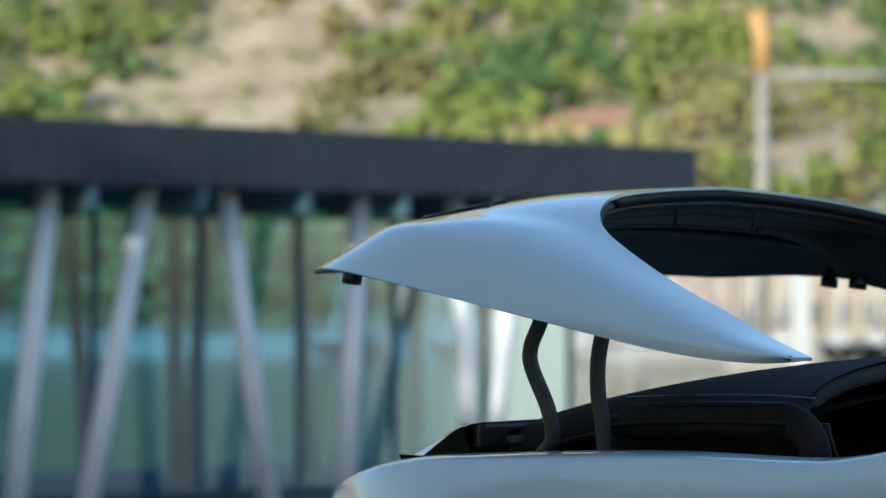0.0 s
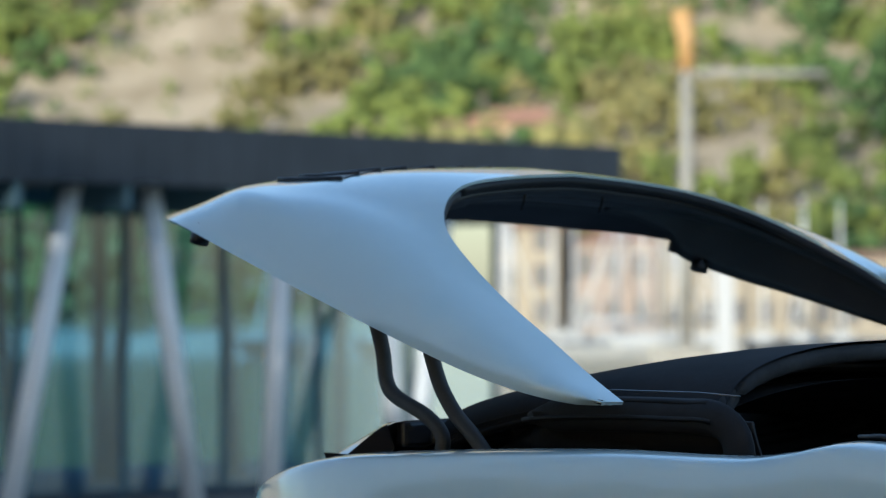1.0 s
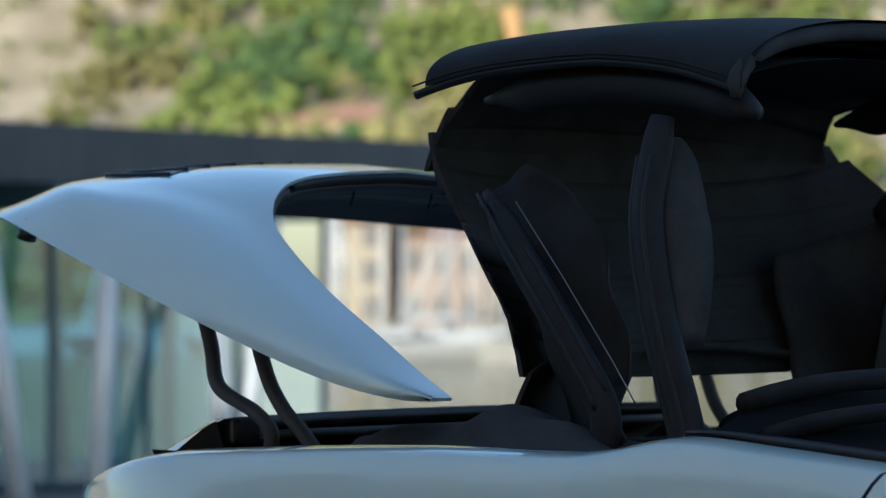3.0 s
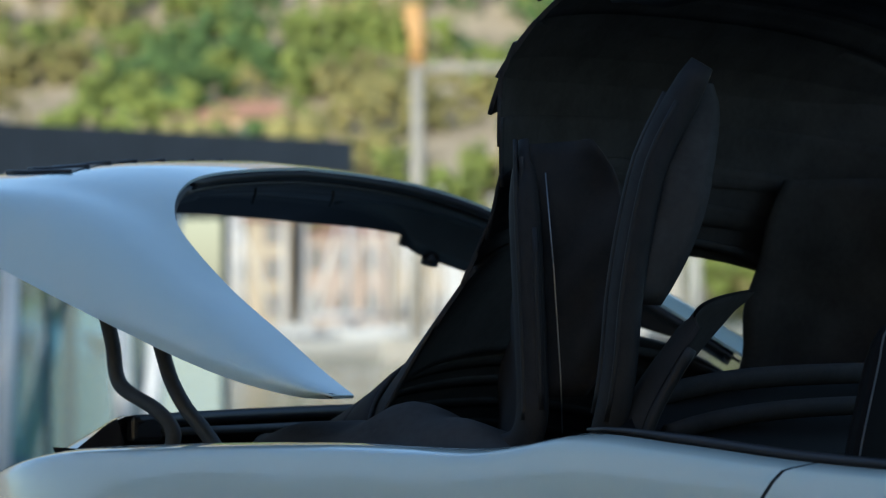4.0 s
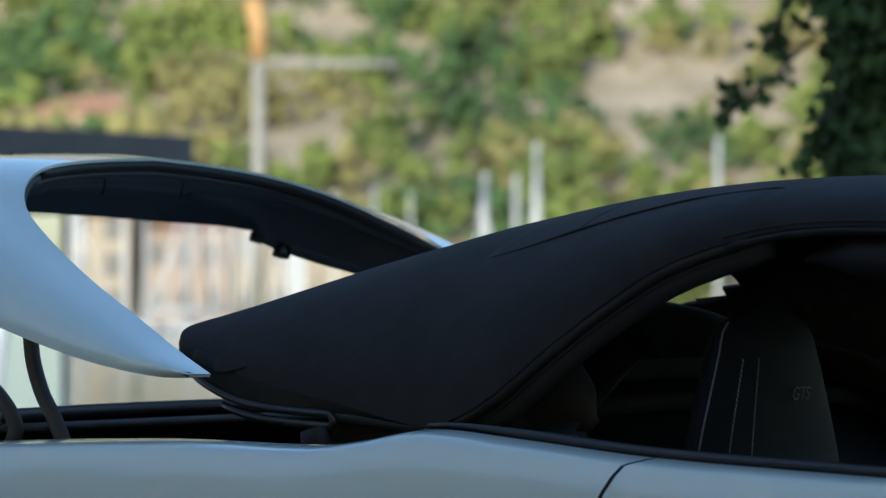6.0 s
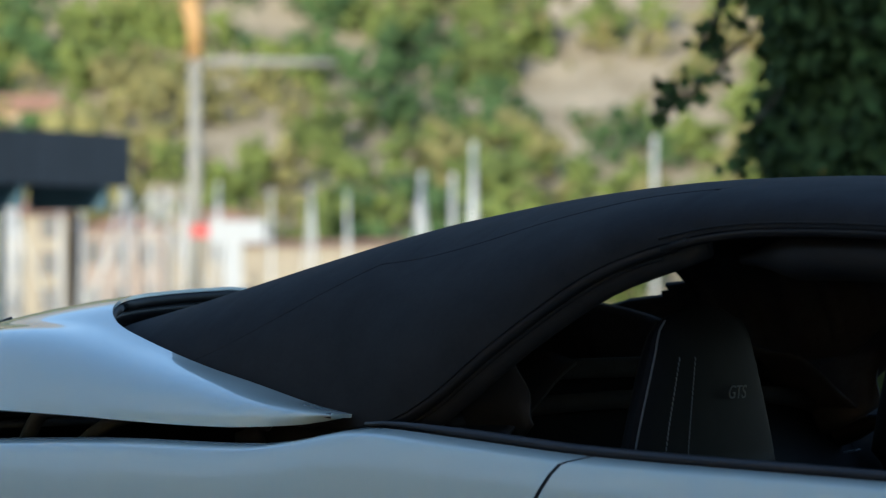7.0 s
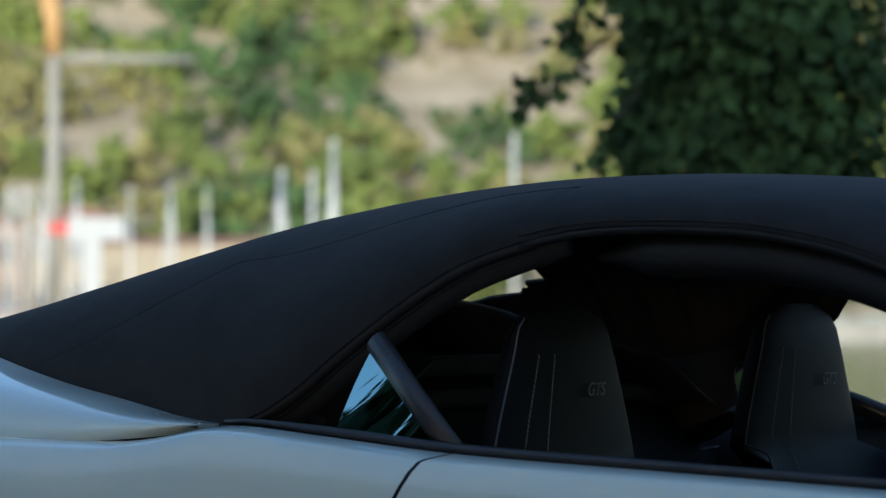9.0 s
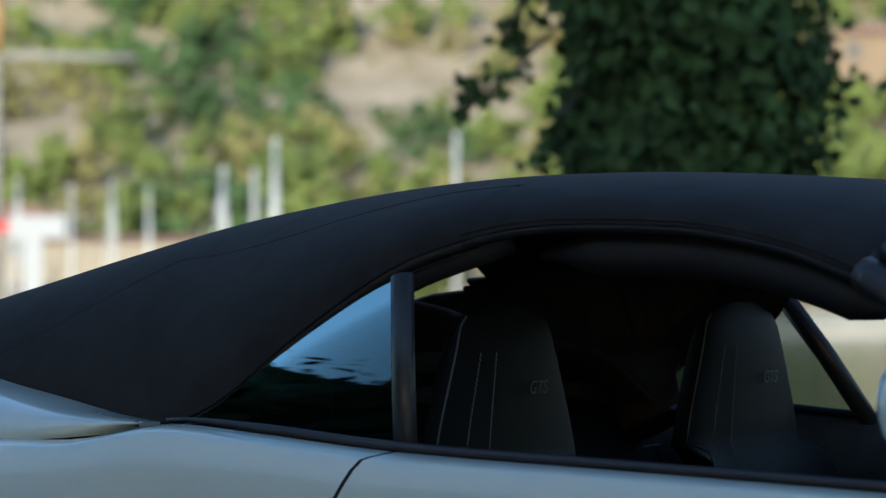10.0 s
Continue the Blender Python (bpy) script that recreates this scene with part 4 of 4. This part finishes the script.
house(-34.6, 236, 11.4, 7.2, 5.5, 2.7, OCHRE, "low house with ochre walls and terracotta roof on the slope", 1.3, 3, 1)
house(-39.6, 238, 11.4, 2.0, 3, 2.8, ROSE, "small rose annexe with terracotta roof", 0.4, 1, 1)
house(-29.0, 196, -0.6, 6, 7, 6.4, CREAM, "cream town house with shutters on the harbour", 0.9, 3, 3)
house(-23.0, 198, -0.6, 5, 7, 5.6, ROSE, "pale rose town house on the harbour", 0.9, 3, 2)
house(-17.5, 199, -0.6, 5.5, 7, 6.0, CREAM, "cream town house with terracotta roof on the harbour", 0.9, 3, 2)
house(-36, 199, -0.6, 6, 7, 6.0, CREAM, "cream town house at the end of the harbour", 0.9, 3, 2)
house(-9.5, 192, -0.6, 13, 7, 4.5, CREAM, "long low cream arcade building on the quay", 0.4, 8, 1)
house(-1.3, 231, 8.9, 2.4, 3, 0.6, TAN, "small house with bright terracotta roof among trees", 0.8, 1, 1, base=-0.5)
house(43.0, 245, 14.7, 10.3, 7, 5.2, TAN, "ochre house behind the ivy-clad tree", 0.9, 3, 2)
shore = part("shore_wall", box("shore_wall", -200, 200, 185, 200, -2.2, -0.5), CONCRETE)
tagged(shore, "pale stone harbour wall", "wall", kind="structure")

# -- crane --
CRANE = thing("harbour_crane", "tall white harbour crane post with orange head", "crane", pose(-14.05, 149.3, -0.6))
part("post", tube("post", [(0, 0, 0), (0, 0, 12.2)], [0.31, 0.27], 14), CONCRETE, CRANE, "pale concrete-grey post")
part("head", tube("head", [(0, 0, 12.2), (0.02, 0, 13.6), (-0.25, 0, 14.9)], [0.36, 0.42, 0.5], 12), ORANGE, CRANE, "orange painted head")
part("jib", tube("jib", [(0.3, 0, 12.1), (6.2, 0, 12.0)], [0.22, 0.16], 8), CONCRETE, CRANE)
part("pier", box("pier", -1.5, 1.5, -1.5, 1.5, -2.0, 0.0), CONCRETE, CRANE)

# -- sign on a post --
SIGN = thing("harbour_sign", "white and red harbour board on a white post", "sign", pose(-9.9, 119.6, -1.6))
part("board", box("board", -0.85, 1.15, -0.05, 0.05, 4.55, 5.35), WHITE, SIGN)
part("red_panel", box("red_panel", -1.5, -0.85, -0.05, 0.05, 4.75, 5.2), RED, SIGN)
part("post", box("post", -0.32, 0.32, -0.05, 0.05, 0.0, 4.55), WHITE, SIGN)

# -- boats --
def boat(x, y, length, mast_h, turn):
    t = thing("sailing_boat", "moored white sailing boat with a bare mast", "boat", pose(x, y, WATER_Z, 0, 0, turn), "moored boats")
    L = length
    def hull(u, v):
        w = 0.17 * L * (math.sin(min(1, (1 - u) * 1.5 + 0.05) * math.pi / 2))
        return ((u - 0.5) * L, v * w * (0.72 + 0.28 * abs(v)), 0.95 + 0.15 * u - 1.1 * (1 - abs(v) ** 2.4))
    part("hull", solid_sheet("hull", hull, np.linspace(0, 1, 14), np.linspace(-1, 1, 13), 0.03), HULL, t)
    part("deck", mesh_of("deck", [((u - .5) * L, s * 0.17 * L * math.sin(min(1, (1 - u) * 1.5 + .05) * math.pi / 2) * .98, 0.93 + .15 * u) for s in (-1, 1) for u in np.linspace(0, 1, 12)], [(i, i + 1, 13 + i, 12 + i) for i in range(11)], False), HULL, t)
    part("cabin", box("cabin", -0.12 * L, 0.2 * L, -0.08 * L, 0.08 * L, 0.9, 1.45), HULL, t, "white cabin", 0.1)
    part("mast", tube("mast", [(0.08 * L, 0, 1.0), (0.08 * L, 0, mast_h)], [0.19, 0.13] if mast_h >= 9 else [0.11, 0.07], 8), MAST, t)
    part("boom", tube("boom", [(0.08 * L, 0, 2.0), (-0.35 * L, 0, 2.05)], 0.13, 8), WHITE, t, "boom with furled sail")
    for ex in (-0.48, 0.48):
        part("stay", tube("stay", [(ex * L, 0, 1.0), (0.08 * L, 0, mast_h - 0.2)], 0.08 if mast_h >= 9 else 0.05, 5), MAST, t)


for x, y, ln, mh, tn in [(-27, 178, 8, 9.0, 80), (-23.5, 175, 7, 8.0, 100), (-20.5, 176, 8, 9, 70), (-18, 170, 7.5, 8.2, 20), (-32, 172, 8, 8.5, 95), (-14.5, 165, 7, 8.3, 85),
                                       (-12, 168, 7, 8.0, 95), (-4.7, 172, 8, 9.0, 80), (-3.0, 174, 8, 9.0, 92), (-2.0, 173, 9, 10.6, 85), (7.5, 176, 8, 11.0, 88), (-24.5, 160, 6, 7.6, 15), (-38, 175, 8, 9, 80),
                                       (-16.6, 150, 7, 7.5, 8), (-21.5, 168, 7, 8, 95), (-29.5, 170, 7, 8.6, 85), (-25.4, 172, 7, 8.2, 92), (-10.2, 170, 7, 8.3, 84), (-8.4, 173, 7, 8.0, 96), (-17, 174, 7, 8.4, 88)]:
    boat(x, y, ln, mh, tn)

# -- ivy-clad tree by the quay --
def leaves(n, place, size, seed):
    """Many small pointed leaves; place(rnd) gives a spot and an outward direction."""
    rnd = random.Random(seed)
    verts, faces = [], []
    for _ in range(n):
        p, out = place(rnd)
        q = Vector((rnd.gauss(0, 1), rnd.gauss(0, 1), rnd.gauss(0, 1) - 0.8)).normalized()
        out = (out + q * 0.7).normalized()
        a = out.cross(q).normalized() if abs(out.dot(q)) < 0.99 else out.orthogonal()
        s = size * rnd.uniform(0.6, 1.4)
        b, base = len(verts), p
        verts += [base, base + q * s * 0.5 + a * s * 0.38 + out * s * .08, base + q * s * 1.1, base + q * s * 0.5 - a * s * 0.38 + out * s * .08]
        faces.append((b, b + 1, b + 2, b + 3))
    return mesh_of("leaves", verts, faces, False)


IVY = thing("ivy_tree", "thick tree trunk overgrown with dark green ivy leaves", "tree", pose(1.515, 13.9, 0))
trunk_pts = [(0, 0, 0), (0.02, 0, 0.8), (0.0, 0, 1.6), (0.03, 0, 2.4), (0.05, 0, 3.4), (0.0, 0, 5.0), (0, 0, 7)]
part("trunk", tube("trunk", smooth_path(trunk_pts, 3), 0.22, 14), BARK, IVY)


def ivy_spot(rnd):
    z, a = 0.3 + 5.4 * rnd.random() ** 0.9, rnd.uniform(0, 2 * math.pi)
    full = min(1.0, max(0.0, (z - 1.0) / 0.5))
    r = 0.20 + 0.12 * full + 0.22 * full * rnd.random() ** 0.6 + 0.15 * full * noise.noise((math.cos(a) * 1.4, math.sin(a) * 1.4, z * 2.3)) + 0.05 * max(0, z - 1.6)
    d = Vector((math.cos(a), math.sin(a), 0))
    return d * r + Vector((0.02, 0, z)), d


part("ivy_leaves", leaves(27000, ivy_spot, 0.075, 3), LEAF_DARK, IVY, "dark green ivy leaves")
TWIGS = ([(-0.35, -0.2, 2.35), (-0.6, -0.2, 2.1), (-0.78, -0.2, 1.93), (-0.94, -0.2, 1.90)],
         [(-0.42, -0.2, 2.62), (-0.58, -0.2, 2.40), (-0.68, -0.2, 2.24), (-0.76, -0.2, 2.10)],
         [(0.40, -0.2, 2.45), (0.56, -0.2, 2.25), (0.62, -0.2, 2.05), (0.66, -0.2, 1.84)],
         [(-0.40, -0.2, 1.95), (-0.52, -0.2, 1.80), (-0.58, -0.2, 1.68), (-0.60, -0.2, 1.58)])
for k, twig in enumerate(TWIGS):
    part("twig", tube("twig", smooth_path(twig, 4), [0.008] * 13, 6), BARK, IVY)
    tw = smooth_path(twig, 8)
    spread = 0.03 if k == 0 else 0.05
    part("twig_leaves", leaves((38, 40, 34, 22)[k], lambda r: (Vector(tw[int((9 if k == 0 else 4) + (15 if k == 0 else 20) * r.random() ** 0.7)]) + Vector((r.gauss(0, spread), r.gauss(0, spread), r.gauss(0, spread))), Vector((0, -1, 0))), 0.065, 8 + k), LEAF_DARK, IVY)

# -- tall trees behind the camera, that shade the quay --
def tall_tree(x, y, h, seed):
    rnd = random.Random(seed)
    t = thing("plane_tree", "tall leafy tree with a broad dark green crown", "tree", pose(x, y, 0), "trees behind the quay")
    part("trunk", tube("trunk", smooth_path([(0, 0, 0), (0.2, 0, h * .3), (0, 0.2, h * .6), (0, 0, h * .85)], 4), [0.45 - 0.03 * i for i in range(13)], 12), BARK, t)
    for k in range(6):
        a = k * 1.05 + seed
        part("limb", tube("limb", [(0, 0, h * (.3 + .05 * k)), (math.cos(a) * 1.6, math.sin(a) * 1.6, h * (.42 + .05 * k)), (math.cos(a) * 3, math.sin(a) * 3, h * (.5 + .05 * k))], [.16, .11, .05], 8), BARK, t)
    V, F = [], []
    cl = []
    for k in range(120):
        f = rnd.random()
        z = h * (0.12 + 0.82 * f)
        rr = 4.4 * math.sin(min(1, 0.22 + (1 - f) * 1.1) * math.pi / 2) * rnd.random() ** 0.5
        a = rnd.uniform(0, 6.28)
        c = Vector((rr * math.cos(a), rr * math.sin(a), z))
        cl.append((c, rnd.uniform(0.9, 1.7)))
        clump(V, F, c, cl[-1][1] * 0.85, seed * 100 + k)
    part("crown", mesh_of("crown", V, F, False), LEAF_TREE, t)

    def spot(r):
        c, q = cl[int(r.random() * len(cl))]
        d = Vector((r.gauss(0, 1), r.gauss(0, 1), r.gauss(0, 1))).normalized()
        return c + d * q * r.uniform(0.75, 1.25), d
    part("crown_leaves", leaves(2600, spot, 0.32, seed), LEAF_TREE, t)


# unseen row added to block the sun; taller left of x = -14 to shade the pavilion
for i, x in enumerate((-46, -38, -31, -24, -17.5, -11, -5, 1.5, 8)):
    tall_tree(x, -13 - 3 * (i % 2), (22.5 if x < -14 else 17.5) + 2 * math.sin(i * 2.1), i + 1)
for i, (x, y, h) in enumerate(((-22, -7, 13.4), (-27, -1, 13.6), (-32, 5, 14.7), (-25, -13, 15.0), (-24.5, -4, 12.7), (-29, -5, 13.7))):
    tall_tree(x, y, h, i + 21)


# ---- movement ----
def swung(pivot, to, turn):
    """The pose that carries pivot (x, z) to the place to (x, z) and turns about it; a positive turn lifts the rear."""
    return Matrix.Translation((to[0], 0, to[1])) @ pose(0, 0, 0, 0, turn, 0) @ Matrix.Translation((-pivot[0], 0, -pivot[1]))


def motions():
    tip = (TIP.x, TIP.z)
    lid = [(0.0, (0.88, 1.015), 10.5), (0.3, (0.712, 0.985), 14.6), (0.5, (0.648, 0.938), 18.0), (0.6, (0.635, 0.933), 18.6), (0.8, (0.631, 0.930), 18.8), (5.7, (0.631, 0.930), 18.8),
           (6.2, (0.74, 0.99), 14.5), (6.8, (1.065, 0.948), 4.7), (7.0, (1.105, 0.908), 2.5), (7.2, (1.118, 0.893), 0.5), (7.4, (1.12, 0.891), 0), (10.0, (1.12, 0.891), 0)]
    walk(LID, [(t, swung(tip, to, a)) for t, to, a in lid])
    # front section: seconds, shift, lift of its front
    top = (1.62, 1.294)
    front = [(0.0, (-1.585, -0.364, 11.5)), (1.0, (-1.575, -0.344, 11.5)), (1.2, (-1.565, -0.27, 9.5)), (1.5, (-1.54, -0.160, 6.5)), (1.8, (-1.50, -0.05, 5)), (2.1, (-1.445, 0.040, 4.5)), (2.5, (-1.355, 0.155, 4)), (2.7, (-1.30, 0.200, 4)),
             (3.2, (-1.08, 0.345, 4)), (3.8, (-0.78, 0.43, 6)), (4.0, (-0.69, 0.43, 7)), (4.5, (-0.43, 0.37, 7)), (4.7, (-0.25, 0.285, 7)), (5.0, (-0.13, 0.145, 6)), (5.3, (-0.03, 0.05, 2.5)), (5.5, (-0.01, 0.020, 0.8)), (5.7, (0.0, 0.010, 0.4)), (6.3, (0, 0, 0)), (10.0, (0, 0, 0))]
    steps = [0.0, 0.5] + [round(1.0 + 0.1 * i, 2) for i in range(48)]
    state = {t: spline(front, t) for t in steps}
    walk(ROOF_FRONT, [(t, swung(top, (top[0] + d[0], top[1] + d[1]), -d[2])) for t, d in state.items()] + [(6.3, pose(0, 0, 0)), (10.0, pose(0, 0, 0))])
    # the rear cloth's crown line from its rear end to the front section, as it unfolds
    stowed = [(0.20, 0.66), (0.36, 0.68), (0.44, 0.70), (0.32, 0.74), (0.20, 0.80)]
    folds = [(0.0, stowed), (1.0, stowed), (1.2, stowed), (1.5, [(0.2, 0.68), (0.40, 0.70), (0.46, 0.76), (0.18, 0.86), (0.05, 0.97)]),
             (1.8, [(0.2, 0.69), (0.42, 0.72), (0.48, 0.80), (0.20, 0.93), (0.07, 1.07)]), (2.1, [(0.2, 0.70), (0.43, 0.74), (0.50, 0.85), (0.22, 1.00), (0.09, 1.15)]),
             (2.5, [(0.2, 0.70), (0.41, 0.75), (0.44, 0.90), (0.27, 1.08), (0.16, 1.255)]), (2.7, [(0.19, 0.71), (0.42, 0.76), (0.48, 0.92), (0.35, 1.12), (0.26, 1.31)]),
             (3.2, [(0.14, 0.75), (0.38, 0.83), (0.52, 1.0), (0.48, 1.22), (0.42, 1.42)]), (3.8, [(0.06, 0.79), (0.28, 0.90), (0.51, 1.08), (0.65, 1.30), (0.69, 1.52)]),
             (4.0, [(0.06, 0.80), (0.29, 0.91), (0.53, 1.08), (0.69, 1.30), (0.74, 1.52)]), (4.5, [(0.12, 0.84), (0.33, 0.94), (0.59, 1.12), (0.83, 1.32), (0.98, 1.50)]),
             (4.7, [(0.16, 0.88), (0.40, 0.99), (0.74, 1.20), (0.98, 1.38), (1.17, 1.48)]), (5.0, [(0.22, 0.975), (0.44, 1.07), (0.69, 1.175), (0.95, 1.268), (1.20, 1.36)]),
             (5.3, [(0.25, 1.01), (0.47, 1.09), (0.72, 1.17), (1.0, 1.25), (1.30, 1.30)]), (5.5, [(0.245, 1.038), (0.47, 1.125), (0.72, 1.20), (1.0, 1.262), (1.30, 1.297)]), (5.7, [(0.26, 1.04), (0.47, 1.11), (0.72, 1.18), (1.0, 1.243), (1.30, 1.288)])]
    flat = [(t, tuple(v for p in pts for v in p)) for t, pts in folds]
    closed = lambda x: np.array((x, spline(CROWN, x) - 0.010))
    lines = {}
    for t in steps:
        v, d = spline(flat, t), state[t]
        tuck = float(np.interp(t, (1.2, 1.8, 3.2, 3.8, 5.0), (2.0, 1.0, 1.0, 0.7, 0.0)))
        keys = [(i, (v[2 * i], v[2 * i + 1])) for i in range(5)] + [(5, (top[0] + d[0] + 0.02 * tuck, top[1] + d[1] - 0.045 * tuck))]
        fine = [spline(keys, i * 0.1) for i in range(51)]
        run = np.concatenate([[0], np.cumsum([np.hypot(*(fine[i + 1] - fine[i])) for i in range(50)])])
        lines[t] = (fine, run)
    last = BAND_X[-1] - BAND_X[0]
    for ob, x0, x1 in BANDS:
        mid = (x0 + x1) / 2
        rows, before = [], None
        for t in steps:
            fine, run = lines[t]
            at = lambda f: np.array([np.interp(f * run[-1], run, [q[k] for q in fine]) for k in (0, 1)])
            slide = float(np.interp(t, (1.2, 1.6, 2.7, 3.2, 3.8, 5.0, 5.4), (0, -0.12, -0.12, -0.03, 0.055, 0.035, 0.0)))
            fa, fm, fb = (f + slide * math.sin(math.pi * f) for f in ((x - BAND_X[0]) / last for x in (x0, mid, x1)))
            v0, v1 = closed(x1) - closed(x0), at(min(1, fb)) - at(fa)
            turn = math.degrees(math.atan2(v1[1], v1[0]) - math.atan2(v0[1], v0[0])) % 360
            turn = turn - 360 if turn > 270 else turn
            rows.append((t, swung(tuple(closed(mid)), tuple(at(min(1, fm))), -turn)))
        rows += [(6.3, pose(0, 0, 0)), (10.0, pose(0, 0, 0))]
        walk(ob, rows)
    foot = (1.13, 0.85)
    for p in PILLARS:
        walk(p, [(t, swung(foot, (foot[0] + dx, foot[1] + dz), -a)) for t, a, dx, dz in (
            (0.0, 143, 0.03, -0.24), (1.0, 143, 0.03, -0.24), (1.2, 137, 0.03, -0.24), (1.5, 122, 0.03, -0.22), (1.8, 110, 0.025, -0.19), (2.1, 99, 0.015, -0.16), (2.5, 88, 0.0, -0.10), (2.7, 83, -0.005, -0.08),
            (3.2, 67, 0.0, -0.04), (3.8, 53, 0.0, 0.0), (4.0, 49, 0.005, 0), (4.5, 33, 0, 0), (4.7, 23, 0, 0), (5.0, 12, 0, 0), (5.3, 3, 0, 0), (5.7, 0.5, 0, 0), (6.3, 0, 0, 0), (10.0, 0, 0, 0))])
    # the side cloth lies slack in the well until the roof comes over; its far half stands up first
    late = ((3.2, 55, -0.05, -0.55), (3.8, 48, 0.0, -0.46), (4.0, 46, 0, -0.42), (4.3, 39, 0, -0.30), (4.5, 33, 0, -0.18), (4.7, 22, 0, -0.03), (5.0, 9, 0, 0.060), (5.3, 1.6, 0, 0.035), (5.5, 0.4, 0, 0.021), (5.7, 0, 0, 0.010), (6.3, 0, 0, 0), (10.0, 0, 0, 0))
    for p, early in zip(SIDE_PANELS, (((0.0, 0, 0, -0.56), (2.1, 0, 0, -0.56), (2.7, 50, 0, -0.66)),
                                      ((0.0, 0, 0, -0.56), (1.5, 0, 0, -0.56), (1.8, 60, -0.25, -0.30), (2.1, 86, -0.27, -0.10), (2.7, 84, -0.24, -0.06)))):
        walk(p, [(t, swung(foot, (foot[0] + dx, foot[1] + dz), -a)) for t, a, dx, dz in early + late])
    for p in LINKS:
        walk(p, [(t, swung(LINK_FOOT, (LINK_FOOT[0] + dx, LINK_FOOT[1]), -a)) for t, a, dx in ((0.0, 172, 0), (1.0, 171, 0), (1.2, 169, 0), (1.5, 163, -0.02), (2.0, 147, 0.02), (2.5, 134, 0.04), (2.7, 128, 0.045), (3.2, 112, 0.05), (3.8, 91, 0.06), (4.0, 86, 0.065), (4.5, 67, 0.09), (4.7, 52, 0.09), (5.0, 24, 0.06), (5.5, 5, 0.02), (6.3, 0, 0), (10.0, 0, 0))])
    for p, tucked in zip(BAGS, (pose(-0.085, 0, 0.055), pose(0.01, 0, -0.012))):
        walk(p, [(0.0, pose(0, 0, 0)), (4.0, pose(0, 0, 0)), (4.35, pose(-0.03, 0, 0.02)), (4.8, tucked), (10.0, tucked)])
    for p in WEBS:
        folded = pose(0, 0, 0.15)
        walk(p, [(0.0, folded), (1.6, folded), (2.4, pose(0, 0, 0.09)), (3.0, pose(0, 0, 0.04)), (3.7, pose(0, 0, 0)), (4.6, pose(0, 0, 0)), (5.2, folded), (10.0, folded)])
    for p, rise in zip(HEAPS, (0.0, 0.06)):
        walk(p, [(t, pose(0, 0, dz + rise)) for t, dz in ((0.0, -0.16), (1.4, -0.16), (2.0, -0.02), (2.5, 0.0), (4.3, 0.0), (4.7, -0.02), (5.2, -0.16), (10.0, -0.16))])
    for q, sd in QUARTERS:
        piv = (1.70, 0.82) if sd < 0 else (1.74, 0.81)
        near = ((0.0, 78), (8.2, 78), (8.6, 53), (8.8, 45), (9.0, 37.5), (9.3, 27), (9.6, 15.5), (9.8, 6), (10.0, 0))
        far = ((0.0, 78), (8.7, 78), (9.1, 49), (9.35, 41), (9.55, 33.6), (9.85, 24), (10.0, 19))
        lift = lambda a: 0.045 * math.sin(min(1, a / 72) * math.pi)
        walk(q, [(t, swung((1.70, 0.82), (piv[0], piv[1] + lift(a)), -a)) for t, a in (near if sd < 0 else far)])
    for arm, bx, sd in ARMS:
        more = 0.035 if bx > 0.2 else 0.0
        at = lambda dx, dz, turn: pose(bx + dx + (more if turn > 1 else 0), sd * 0.66, (0.850 if sd < 0 else 0.785) + dz, 0, turn, 0)
        walk(arm, [(0.0, at(0.075, 0.005, 38)), (0.3, at(0.03, 0, 14)), (0.6, at(0, 0, 0)), (5.7, at(0, 0, 0)), (6.2, at(0.02, 0, 35)), (6.8, at(0.11, 0.0, 85)), (7.1, at(0.11, -0.10, 100)), (10.0, at(0.11, -0.10, 100))])


motions()
